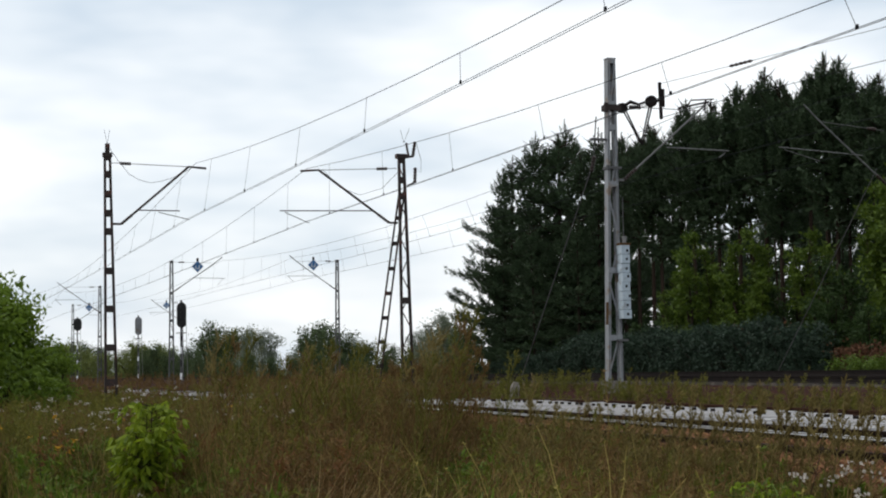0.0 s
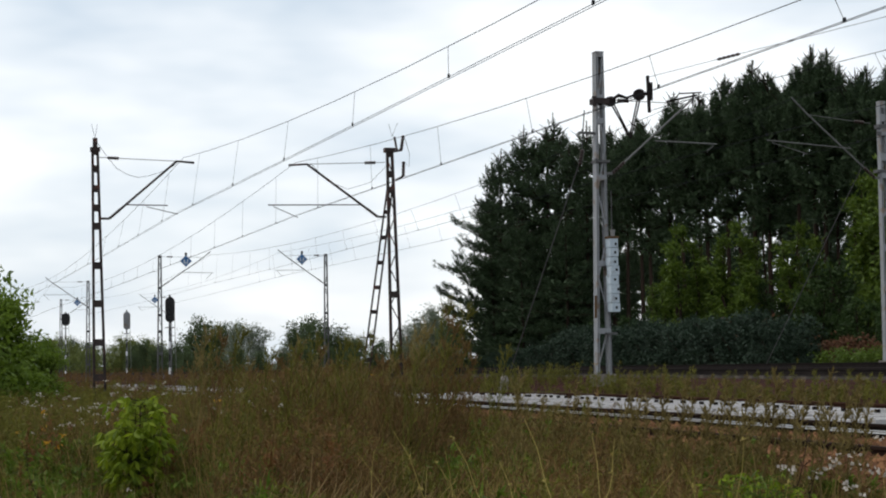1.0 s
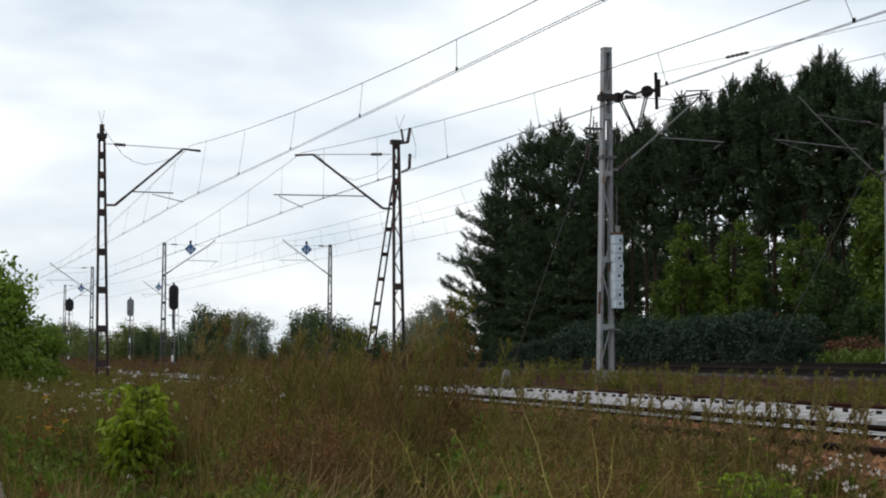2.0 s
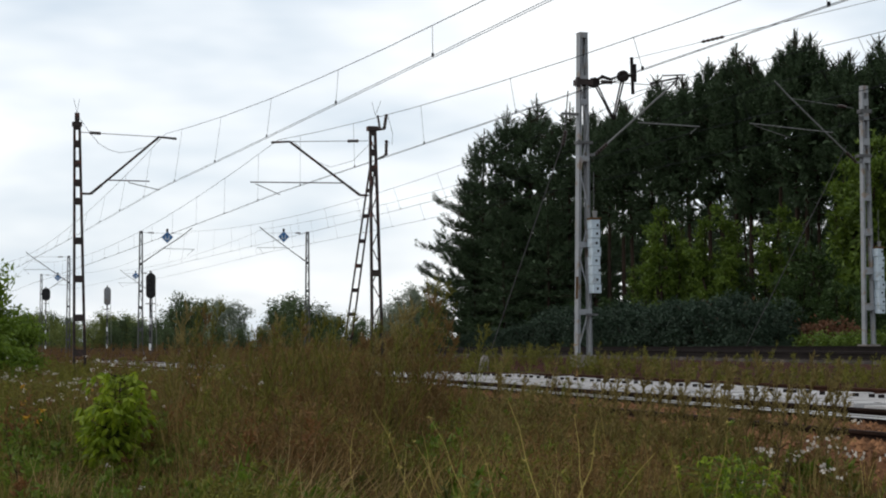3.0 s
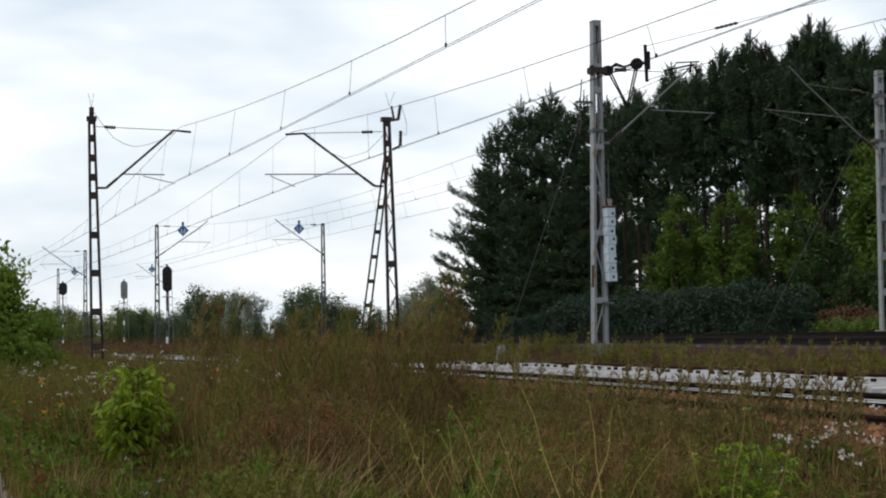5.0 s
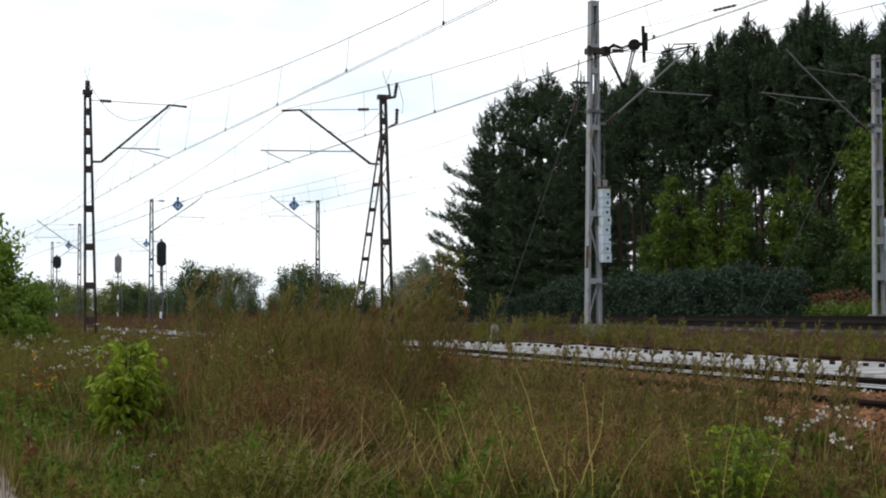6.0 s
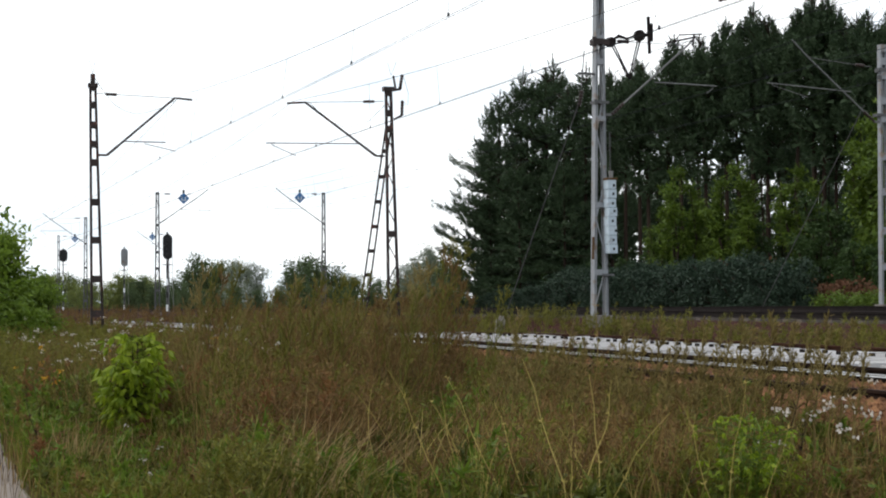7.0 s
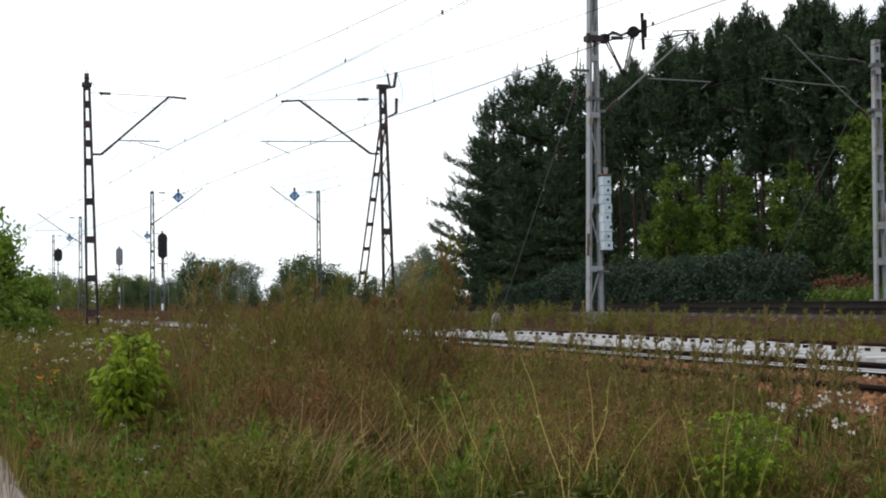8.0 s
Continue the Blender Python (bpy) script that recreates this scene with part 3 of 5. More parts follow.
far_mast(17.87, 116.0, 1.0, 9.45, 1, True, "slim weathered steel mast carrying a blue diamond sign")
far_mast(30.91, 118.0, 1.0, 9.77, -1, True, "slim weathered steel mast carrying a blue diamond sign")
far_mast(18.0, 193.0, 1.0, 9.40, 1, True, "distant steel mast with a blue diamond sign")
far_mast(31.0, 193.0, 1.0, 9.70, -1, True, "distant steel mast with a blue diamond sign")
far_mast(15.9, 145.0, 0.5, 9.10, -1, False, "distant dark steel mast beside the second track")
far_mast(15.9, 238.0, 0.5, 9.10, -1, False, "distant dark steel mast beside the second track")


# ---- overhead wires ----
def overhead_line(label, supports, droop, r=0.0068, twin=False):
    """supports: (y, messenger x, messenger z, contact x, contact z); droop: sag of the messenger at mid span."""
    w = thing("overhead_line", label, "overhead wire", "overhead lines")
    mess, cont = Shape(), Shape()
    mp, cp = [], []
    for (y0, mx0, mz0, cx0, cz0), (y1, mx1, mz1, cx1, cz1) in zip(supports, supports[1:]):
        n = 16
        for i in range(n + 1):
            f = i / n
            y = y0 + (y1 - y0) * f
            mp.append((mx0 + (mx1 - mx0) * f, y, mz0 + (mz1 - mz0) * f - 4 * droop * f * (1 - f)))
            cp.append((cx0 + (cx1 - cx0) * f, y, cz0 + (cz1 - cz0) * f - 4 * 0.10 * f * (1 - f)))
        k = max(4, int(abs(y1 - y0) / 5.6))
        for i in range(k):
            f = (i + 0.5) / k
            y = y0 + (y1 - y0) * f
            top = (mx0 + (mx1 - mx0) * f, y, mz0 + (mz1 - mz0) * f - 4 * droop * f * (1 - f))
            bot = (cx0 + (cx1 - cx0) * f, y, cz0 + (cz1 - cz0) * f - 4 * 0.10 * f * (1 - f))
            if y < 130:
                d = part("dropper", Shape().tube([top, bot], 0.005, 4), COPPER, w)
                part("clip", Shape().box((bot[0] - 0.012, y - 0.03, bot[2] - 0.015), (bot[0] + 0.012, y + 0.03, bot[2] + 0.05)), COPPER, d)
    part("messenger_wire", mess.tube(mp, r, 5), COPPER, w)
    part("contact_wire", cont.tube(cp, r * (0.8 if twin else 1.05), 5), COPPER, w)
    if twin:
        part("second_contact_wire", Shape().tube([(x + 0.10, y, z + 0.015) for x, y, z in cp], r * 0.8, 5), COPPER, w)
    return w


overhead_line("pair of thin copper wires over the near track", [(-24, 9.1, 8.25, 9.60, 6.46), (51.5, 8.72, 8.24, 8.46, 6.41), (145, 8.6, 8.5, 8.6, 6.55), (238, 8.6, 8.5, 8.6, 6.6)], 1.53, 0.0074, twin=True)
overhead_line("pair of thin copper wires over the second track", [(-24, 13.2, 8.2, 13.75, 6.50), (51.8, 12.55, 8.21, 12.52, 6.42), (145, 12.6, 8.6, 12.6, 6.55), (238, 12.6, 8.6, 12.6, 6.6)], 1.42, 0.0080, twin=True)
overhead_line("thin wires over the third track", [(-36, 21.0, 8.7, 21.4, 7.24), (39, 20.8, 8.66, 21.4, 7.24), (116, 21.6, 9.5, 21.4, 7.3), (193, 21.6, 9.6, 21.4, 7.6)], 0.95, 0.0082)
overhead_line("thin wires over the fourth track", [(-30, 27.7, 9.9, 28.2, 8.1), (45.2, 27.75, 9.9, 28.3, 8.1), (118, 27.4, 9.9, 27.6, 8.1), (193, 27.4, 9.9, 27.6, 8.1)], 0.6, 0.0088)


# ---- signals ----
def signal(at, head_z, head_h, label, facing=True, round_=0.19):
    s = thing("railway_signal", label, "railway signal", "colour light signals", at)
    down = float(fall(at[0], at[1]))
    s.location.z -= down
    head_z += down
    r = head_h * round_
    post = part("post", Shape().tube([(0, 0, 0), (0, 0, head_z + head_h * 0.6)], 0.07, 8), MIDSTEEL, s)
    for i in range(5):
        part("stripe", Shape().tube([(0, 0, 0.3 + i * 0.9), (0, 0, 0.3 + i * 0.9 + 0.45)], 0.078, 8), WHITE if i % 2 == 0 else BLACK, post)
    board = Shape()
    outline = [(r * math.cos(a), head_z + (head_h / 2 - r) * (1 if math.sin(a) >= 0 else -1) + r * math.sin(a)) for a in np.linspace(0, 2 * math.pi, 24, endpoint=False)]
    k = len(outline)
    board.add([(x, -0.2, z) for x, z in outline] + [(x, -0.1, z) for x, z in outline],
              [tuple(range(k)), tuple(range(2 * k - 1, k - 1, -1))] + [(i, k + i, k + (i + 1) % k, (i + 1) % k) for i in range(k)])
    b = part("head", board, BLACK if facing else GREYSTEEL, s, "black oval signal board" if facing else "grey back of a signal board")
    for i in range(3):
        if not facing:
            part("back_bar", Shape().box((-r * 0.8 + i * r * 0.72, -0.24, head_z - head_h * 0.42), (-r * 0.8 + i * r * 0.72 + 0.05, -0.2, head_z + head_h * 0.42)), PALESTEEL, b)
    for i in range(4 if facing else 0):
        z = head_z + head_h * (0.30 - 0.2 * i)
        part("lamp_hood", Shape().tube([(0, -0.2, z), (0, -0.38, z)], 0.10, 10), BLACK, b)
    part("platform", Shape().box((-0.3, -0.3, head_z - head_h * 0.72), (0.3, 0.35, head_z - head_h * 0.69)), MIDSTEEL, s)
    for e in (-0.16, 0.16):
        part("ladder_rail", Shape().tube([(e + 0.35, 0.35, 0.2), (e + 0.2, 0.2, head_z)], 0.02, 5), PALESTEEL, s)
    return s


signal((17.62, 110.0, 0.8), 4.45, 1.75, "black signal on a striped post with a ladder")
signal((18.25, 190.0, 0.8), 6.1, 1.5, "distant black signal on a striped post", True, 0.33)
signal((22.4, 168.0, 0.9), 5.2, 1.9, "grey back of a signal on a striped post", False)

# leaning marker post between the lines
post = thing("marker_post", "short leaning grey concrete marker post", "marker post", at=(15.5, 40.5, 0.3), tip=9)
part("shaft", Shape().box((-0.10, -0.10, -0.2), (0.10, 0.10, 0.62)), OLDCON, post)
part("top", Shape().add([(-0.10, -0.10, 0.62), (0.10, -0.10, 0.62), (0.10, 0.10, 0.62), (-0.10, 0.10, 0.62), (-0.05, -0.05, 0.74), (0.05, -0.05, 0.74), (0.05, 0.05, 0.74), (-0.05, 0.05, 0.74)],
                         [(4, 5, 6, 7), (0, 1, 5, 4), (1, 2, 6, 5), (2, 3, 7, 6), (3, 0, 4, 7)]), OLDCON, post, "chipped pale top")

# anchor stays and tensioned wires at the anchor masts
stay = thing("stay_wire", "thin steel stay running down from the anchor mast", "stay wire", "stay wires")
part("cable", Shape().tube([(17.9, 39.9, 8.35), (18.0, 40.4, 7.1), (18.0, 46.3, 1.0)], 0.018, 5), MIDSTEEL, stay)
part("stay_insulator", insulator((18.0, 40.3, 7.3), (18.0, 40.5, 6.9), 0.07), PORCELAIN, stay)
stay = thing("stay_wire", "thin steel stay running down from the far mast", "stay wire", "stay wires")
part("cable", Shape().tube([(31.0, 46.0, 8.0), (31.0, 53.0, 1.0)], 0.018, 5), MIDSTEEL, stay)
tens = thing("tensioned_wire", "tensioned wires leaving the anchor mast", "overhead wire", "overhead lines")
part("upper_wire", Shape().tube([(19.38, 38.9, 9.16), (20.4, 34.4, 9.17), (23.5, 21.0, 9.2)], 0.007, 5), COPPER, tens)
part("lower_wire", Shape().tube([(19.40, 38.9, 8.22), (20.3, 38.6, 8.5), (21.0, 38.9, 8.66)], 0.009, 5), COPPER, tens)
part("line_insulator", insulator((20.0, 36.1, 9.16), (20.2, 35.3, 9.165), 0.045), PORCELAIN, tens)


# ---- trees and bushes ----
def pine_shapes(seed, h, crown_base, spread, broad=False):
    """A pine: trunk, whorls of limbs, upright brush-like shoots along them, and a dense shaded inside of older needles."""
    g = np.random.default_rng(seed)
    wood, needles = Shape(), Shape()
    lean = g.normal(0, 0.25, 2)
    pts = [(lean[0] * f * f, lean[1] * f * f, h * f) for f in np.linspace(0, 1, 7)]
    wood.tube(pts, [0.15 * (1 - 0.9 * f) * h / 15 + 0.01 for f in np.linspace(0, 1, 7)], 7)
    shoots, inner = [], []
    z = crown_base
    while z < h - 0.35:
        rel = (z - crown_base) / (h - crown_base)
        for k in range(6 if broad else 5):
            if g.random() < (0.12 if broad or rel > 0.3 else 0.45):
                continue
            a = 2 * math.pi * (k + g.uniform(-0.35, 0.35)) / (6 if broad else 5) + z * 2.1
            if broad:
                length = spread * min(1.0, 0.62 + 1.4 * rel) * (1.0 - rel) ** 0.72 * g.uniform(0.5, 1.42) + 0.30
                up = -0.06 + 0.55 * rel ** 1.6 + g.normal(0, 0.07)
            else:
                length = spread * min(1.0, 0.35 + 2.2 * rel) * (1.0 - rel) ** 0.62 * g.uniform(0.6, 1.25) + 0.22
                up = 0.12 + 0.95 * rel ** 1.3 + g.normal(0, 0.1)
            d = np.array((math.cos(a), math.sin(a), up)); d /= np.linalg.norm(d)
            f = z / h
            p0 = np.array((lean[0] * f * f, lean[1] * f * f, z + g.normal(0, 0.12)))
            p1 = p0 + d * length * 0.55 + np.array((0, 0, -0.04 * length))
            p2 = p0 + d * length + np.array((0, 0, 0.10 * length))
            wood.tube([p0, p1, p2], [0.045, 0.028, 0.01], 3)
            side = np.array((-math.sin(a), math.cos(a), 0.0))
            for _ in range(int(4 + length * (5.2 if broad else 5.2))):
                t = 1.0 - 0.72 * g.random() ** 1.5
                c = p0 + (p1 - p0) * t / 0.55 if t < 0.55 else p1 + (p2 - p1) * (t - 0.55) / 0.45
                c = c + side * g.normal(0, 0.26) * length * 0.55 * (1.15 - t) + g.normal(0, 0.10, 3) * ((1, 1, 0.6) if broad else (1, 1, 1))
                out = d * (0.75 if broad else 0.2) + np.array((0, 0, (0.3 if broad else 0.5) + 0.9 * rel)) + g.normal(0, 0.16, 3)
                shoots.append((c, unit(out) * g.uniform(0.42, 0.85)))
            shoots.append((p2, unit(d * 0.6 + np.array((0, 0, 0.5 + 0.7 * rel))) * g.uniform(0.5, 0.9)))
            m = int(3 + length * (5.5 if broad else 7))
            tt = g.uniform(0.05, 0.52 if broad else 0.75, m)[:, None]
            inner.append(p0 + (p2 - p0) * tt + side * g.normal(0, 0.22, (m, 1)) * length * (1 - tt) + g.normal(0, 0.16, (m, 3)))
        z += 1.12 * g.uniform(0.8, 1.2) if broad else 0.52 * g.uniform(0.8, 1.2)
    top = np.array((lean[0], lean[1], h - 0.75))
    shoots.append((top, np.array((0, 0, 0.8))))
    for k in range(16):
        a, r = 2.4 * k, g.uniform(0.12, 0.75)
        shoots.append((top + np.array((math.cos(a) * r, math.sin(a) * r, -0.1 - 1.1 * r + g.normal(0, 0.12))), np.array((math.cos(a) * 0.12, math.sin(a) * 0.12, g.uniform(0.5, 0.8)))))
    c, ax = np.array([q[0] for q in shoots]), np.array([q[1] for q in shoots])
    # the crown tapers to its leader
    away = np.hypot(c[:, 0] + ax[:, 0] - lean[0], c[:, 1] + ax[:, 1] - lean[1])
    c[:, 2] -= np.maximum(0, c[:, 2] + ax[:, 2] - (h - 1.25 * np.minimum(away, 1.2) - 0.6 * np.maximum(away - 1.2, 0) - 0.8 * g.random(len(c)) * (away > 0.3)))
    k = 24
    t = g.uniform(0.0, 1.0, (len(c), k, 1))
    b = c[:, None] + ax[:, None] * t
    dirs = unit(unit(ax)[:, None] * 0.85 + unit(g.normal(0, 1, b.shape)))
    b, a = b.reshape(-1, 3), (dirs * (0.27 - 0.08 * t)).reshape(-1, 3)
    needles.slivers(b, a, unit(np.cross(a, g.normal(0, 1, a.shape))) * 0.024)
    q = np.concatenate(inner)
    q = q[q[:, 2] < h - 1.1 - 1.3 * np.hypot(q[:, 0] - lean[0], q[:, 1] - lean[1])]
    d = unit(g.normal(0, 1, q.shape) * (1, 1, 0.55)) * g.uniform(0.35, 0.65, (len(q), 1))
    needles.slivers(q - d * 0.4, d, unit(np.cross(d, g.normal(0, 1, d.shape))) * 0.105)
    return wood, needles


def pine(seed, h, crown_base, spread, label, broad=False):
    t = thing("pine_tree", label, "pine tree", "pine wood")
    wood, needles = pine_shapes(seed, h, crown_base, spread, broad)
    part("trunk", wood, BARK, t)
    part("crown", needles, NEEDLE, t)
    return t


def leafy(name, label, category, group, h, width, leaves, size, mat, seed, stems=5, low=0.1, narrow=0.35, bark=BARK, full=1.08, far_off=False):
    """A leafy tree or bush: stems with limbs, and a crown of separate leaves gathered in uneven clumps."""
    g = np.random.default_rng(seed)
    t = thing(name, label, category, group)
    wood, crown = Shape(), Shape()
    clumps = []
    for s in range(stems):
        a = 2 * math.pi * (s + g.random()) / stems
        r = width * 0.5 * g.uniform(0.1, 0.75)
        top = h * g.uniform(0.72, 1.0) * (1 - 0.35 * (r / (width * 0.5)) ** 2)
        foot = np.array((math.cos(a) * r * 0.25, math.sin(a) * r * 0.25, -0.1))
        end = np.array((math.cos(a) * r, math.sin(a) * r, top * 0.93))
        mid = foot * 0.4 + end * 0.6 + g.normal(0, 0.05 * h, 3) * (1, 1, 0)
        r0 = 0.012 * h + 0.01
        wood.tube([foot, mid, end], [r0, r0 * 0.6, r0 * 0.15], 5)
        k = max(5, int(h * 1.8))
        for i in range(k):
            f = low + (1 - low) * (i + g.random()) / k
            c = foot + (mid - foot) * f / 0.6 if f < 0.6 else mid + (end - mid) * (f - 0.6) / 0.4
            reach = width * narrow * g.uniform(0.4, 1.0) * (1.05 - f * 0.72)
            aa = g.uniform(0, 2 * math.pi)
            e = c + np.array((math.cos(aa) * reach, math.sin(aa) * reach, reach * g.uniform(0.0, 0.6)))
            wood.tube([c, e], [r0 * 0.35, r0 * 0.1], 3)
            clumps += [(e, reach * 0.42 + size), ((c + e) / 2, reach * 0.36 + size)]
        clumps.append((end, width * 0.09 + size))
    per = max(3, leaves // len(clumps))
    b = np.concatenate([c + unit(g.normal(0, 1, (per, 3))) * g.random((per, 1)) ** 0.45 * rad * full * np.array((1, 1, 0.8)) for c, rad in clumps])
    b[:, 2] = np.maximum(b[:, 2], 0.03 * h + 0.02)
    n = len(b)
    out = unit(b - np.array((0, 0, h * 0.45)))
    d = unit(out * 0.5 + g.normal(0, 0.7, (n, 3)) + np.array((0, 0, -0.15)))
    side = unit(np.cross(d, g.normal(0, 1, (n, 3)))) * (size * 0.24) * g.uniform(0.7, 1.3, (n, 1))
    (crown.slivers if far_off else crown.blades)(b, d * size * g.uniform(0.7, 1.3, (n, 1)), side)
    part("trunk", wood, bark, t)
    part("crown", crown, mat, t)
    return t


def stand(ob, x, y, turn=0.0, scale=1.0, z=None):
    ob.matrix_basis = pose(x, y, float(ground_height(x, y)) if z is None else z, 0, 0, turn) @ Matrix.Scale(scale, 4)
    return ob


def again(ob, x, y, turn, scale):
    c = copy_thing(ob, pose(x, y, float(ground_height(x, y)), 0, 0, turn))
    c.scale = (scale, scale, scale)
    return c


EDGE_PINE = "dark green pine with branches down to the ground"
WOOD_PINE = "dark green pine with a bare lower trunk"
edge = [pine(11, 15.0, 0.9, 4.1, EDGE_PINE, True), pine(12, 13.5, 1.1, 3.9, EDGE_PINE, True)]
wood = [pine(21, 15.5, 8.0, 2.2, WOOD_PINE), pine(22, 15.0, 8.6, 2.4, WOOD_PINE), pine(23, 16.0, 9.0, 2.1, WOOD_PINE), pine(24, 14.6, 6.9, 2.3, WOOD_PINE)]
# bearing, distance, height
EDGE_TREES = [(20.72, 107, 12.6), (20.75, 103, 7.6), (20.66, 109, 11.2), (21.00, 105, 14.6), (21.76, 104, 16.0), (22.77, 103, 15.8), (23.20, 105, 16.9), (23.66, 101, 14.2), (24.16, 100, 15.5), (24.45, 108, 13.4), (23.9, 112, 13.6), (22.3, 108, 14.0), (21.8, 98, 9.4), (23.4, 96, 9.6)]
FRONT_TREES = [(25.10, 98, 15.0), (25.58, 96, 14.4), (26.12, 94, 14.8), (26.45, 93, 14.5), (27.05, 91, 13.8), (27.62, 89, 15.3), (28.20, 88, 14.2), (28.50, 87, 15.0), (29.18, 86, 15.7), (29.65, 86, 14.3), (30.11, 84, 16.1), (30.62, 83, 15.3), (31.12, 83, 13.2), (31.62, 82, 15.3), (32.24, 81, 16.1), (32.55, 80, 15.7), (33.0, 80, 12.8), (33.55, 79, 14.3), (33.95, 79, 12.9), (34.25, 77, 14.2), (34.62, 77, 13.4), (35.42, 76, 14.6), (36.2, 76, 13.6)]
for i, (b, d, h) in enumerate(EDGE_TREES):
    x, y = bearing(b, d)
    src = edge[i % 2]
    base_h = (15.0, 13.5)[i % 2]
    if i < 2:
        stand(src, x, y, 40 * i); src.scale = ((h + fall(x, y)) / base_h,) * 3
    else:
        again(src, x, y, 67 * i, (h + float(fall(x, y))) / base_h)
for i, (b, d, h) in enumerate(FRONT_TREES):
    x, y = bearing(b, d)
    src = wood[i % 4]
    base_h = (15.5, 15.0, 16.0, 14.6)[i % 4]
    if i < 4:
        stand(src, x, y, 50 * i); src.scale = ((h + fall(x, y)) / base_h,) * 3
    else:
        again(src, x, y, 67 * i, (h + float(fall(x, y))) / base_h)
for i in range(22):
    b = 23.4 + 12.6 * ((i * 0.618) % 1)
    d = (50 + 26 * rng.random() ** 0.8) / math.sin(radians(b))
    x, y = bearing(b, d)
    again(wood[i % 4], x, y, 67 * i, rng.uniform(0.76, 0.86))

# shaggy pines deeper in the wood
for i, (b, d, h) in enumerate([(22.1, 122, 11), (23.3, 124, 12), (24.3, 120, 12), (25.5, 118, 11.5), (26.8, 116, 11), (27.8, 118, 11.5), (29.0, 114, 11), (30.3, 112, 11), (31.5, 110, 10.5), (32.7, 108, 10.5), (34.0, 104, 10.5), (35.3, 102, 10)]):
    again(edge[i % 2], *bearing(b, d), 97 * i + 30, h / (15.0, 13.5)[i % 2])

# bright young broadleaf trees before the pines
young = leafy("young_tree", "light green young broadleaf tree before the pines", "young tree", "young trees", 7.5, 2.9, 6000, 0.20, YOUNGLEAF, 31, stems=4, low=0.16, far_off=True)
YOUNG = [(26.97, 84, 5.9), (27.53, 81, 8.3), (28.13, 83, 6.6), (29.40, 79, 8.3), (29.91, 78, 5.8), (31.80, 78, 8.0), (34.05, 73, 9.8), (34.77, 71, 10.8), (35.52, 70, 10.6)]
# these darkened trees fill the deep shade low in the wood
dark = leafy("young_tree", "young broadleaf tree at the wood's edge, its green darkened for shade", "young tree", "young trees", 6.5, 4.0, 4400, 0.23, SHADELEAF, 32, stems=5, low=0.04, far_off=True)
DARK = [(30.93, 79, 5.3), (33.3, 70, 3.4), (34.0, 69, 4.0), (34.8, 68, 3.8), (35.6, 67, 3.6), (22.93, 96, 2.8), (21.71, 99, 2.9), (25.77, 92, 4.0), (28.76, 84, 4.8), (32.77, 76, 6.9), (24.55, 92, 3.4), (32.09, 75, 4.8), (19.97, 112, 2.5), (20.48, 120, 3.9), (20.99, 118, 4.2), (21.50, 125, 3.8), (24.96, 118, 4.1), (25.97, 116, 6.5), (27.97, 112, 7.8), (30.34, 108, 8.5), (31.32, 106, 7.6), (22.32, 122, 4.3), (23.74, 120, 5.1), (26.97, 128, 9.3), (29.16, 124, 9.8), (32.00, 118, 9.6), (33.06, 116, 10.2), (33.82, 112, 9.4), (29.75, 130, 9.8), (32.48, 126, 9.3), (34.58, 112, 9.7)]
for src, spots, base_h in ((young, YOUNG, 7.5), (dark, DARK, 6.5)):
    for i, (b, d, h) in enumerate(spots):
        x, y = bearing(b, d)
        if i == 0:
            stand(src, x, y, 0); src.scale = ((h + fall(x, y)) / base_h,) * 3
        else:
            again(src, x, y, 75 * i, (h + float(fall(x, y))) / base_h)

# low blue-green willow scrub along the far tracks
willow = leafy("willow_bush", "low blue-green willow bush along the far tracks", "bush", "willow scrub", 2.5, 4.6, 6500, 0.15, WILLOW, 41, stems=9, low=0.03, narrow=0.30, far_off=True)
WILLOWS = [(20.6, 100, 1.3), (21.3, 95, 1.5), (22.0, 92, 1.6), (23.0, 88, 2.1), (24.0, 84, 2.5), (25.0, 81, 2.6), (26.0, 78, 2.6), (27.0, 75.5, 2.6), (28.0, 73, 2.7), (29.0, 70.5, 2.7), (30.0, 68, 2.9), (30.8, 66.5, 2.5), (31.4, 65.5, 1.5),
           (24.5, 86, 2.8), (26.5, 80, 2.9), (28.6, 75, 2.9)]
for i, (b, d, h) in enumerate(WILLOWS):
    x, y = bearing(b, d)
    if i == 0:
        stand(willow, x, y, 0); willow.scale = (h / 2.5,) * 3
    else:
        again(willow, x, y, 83 * i, (h + float(fall(x, y))) / 2.5)
bracken = leafy("bracken_bush", "rust-brown withered bracken by the wood", "bush", "bracken", 1.4, 2.6, 1500, 0.16, RUSTLEAF, 43, stems=7, low=0.05, narrow=0.3)
stand(bracken, *bearing(32.6, 66))
for i, (b, d, s) in enumerate(((33.2, 65, 1.1), (33.9, 65, 0.9), (29.9, 74, 1.8))):
    again(bracken, *bearing(b, d), 70 * i, s)
verge = leafy("verge_bush", "fresh green low bush on the verge", "bush", "verge bushes", 1.1, 3.0, 1500, 0.14, YOUNGLEAF, 44, stems=8, low=0.05, narrow=0.3)
stand(verge, *bearing(32.9, 61), 0, 0.8)
for i, (b, d, s) in enumerate(((33.6, 60, 0.75), (35.0, 59, 0.8), (34.3, 59, 0.8))):
    again(verge, *bearing(b, d), 70 * i, s)

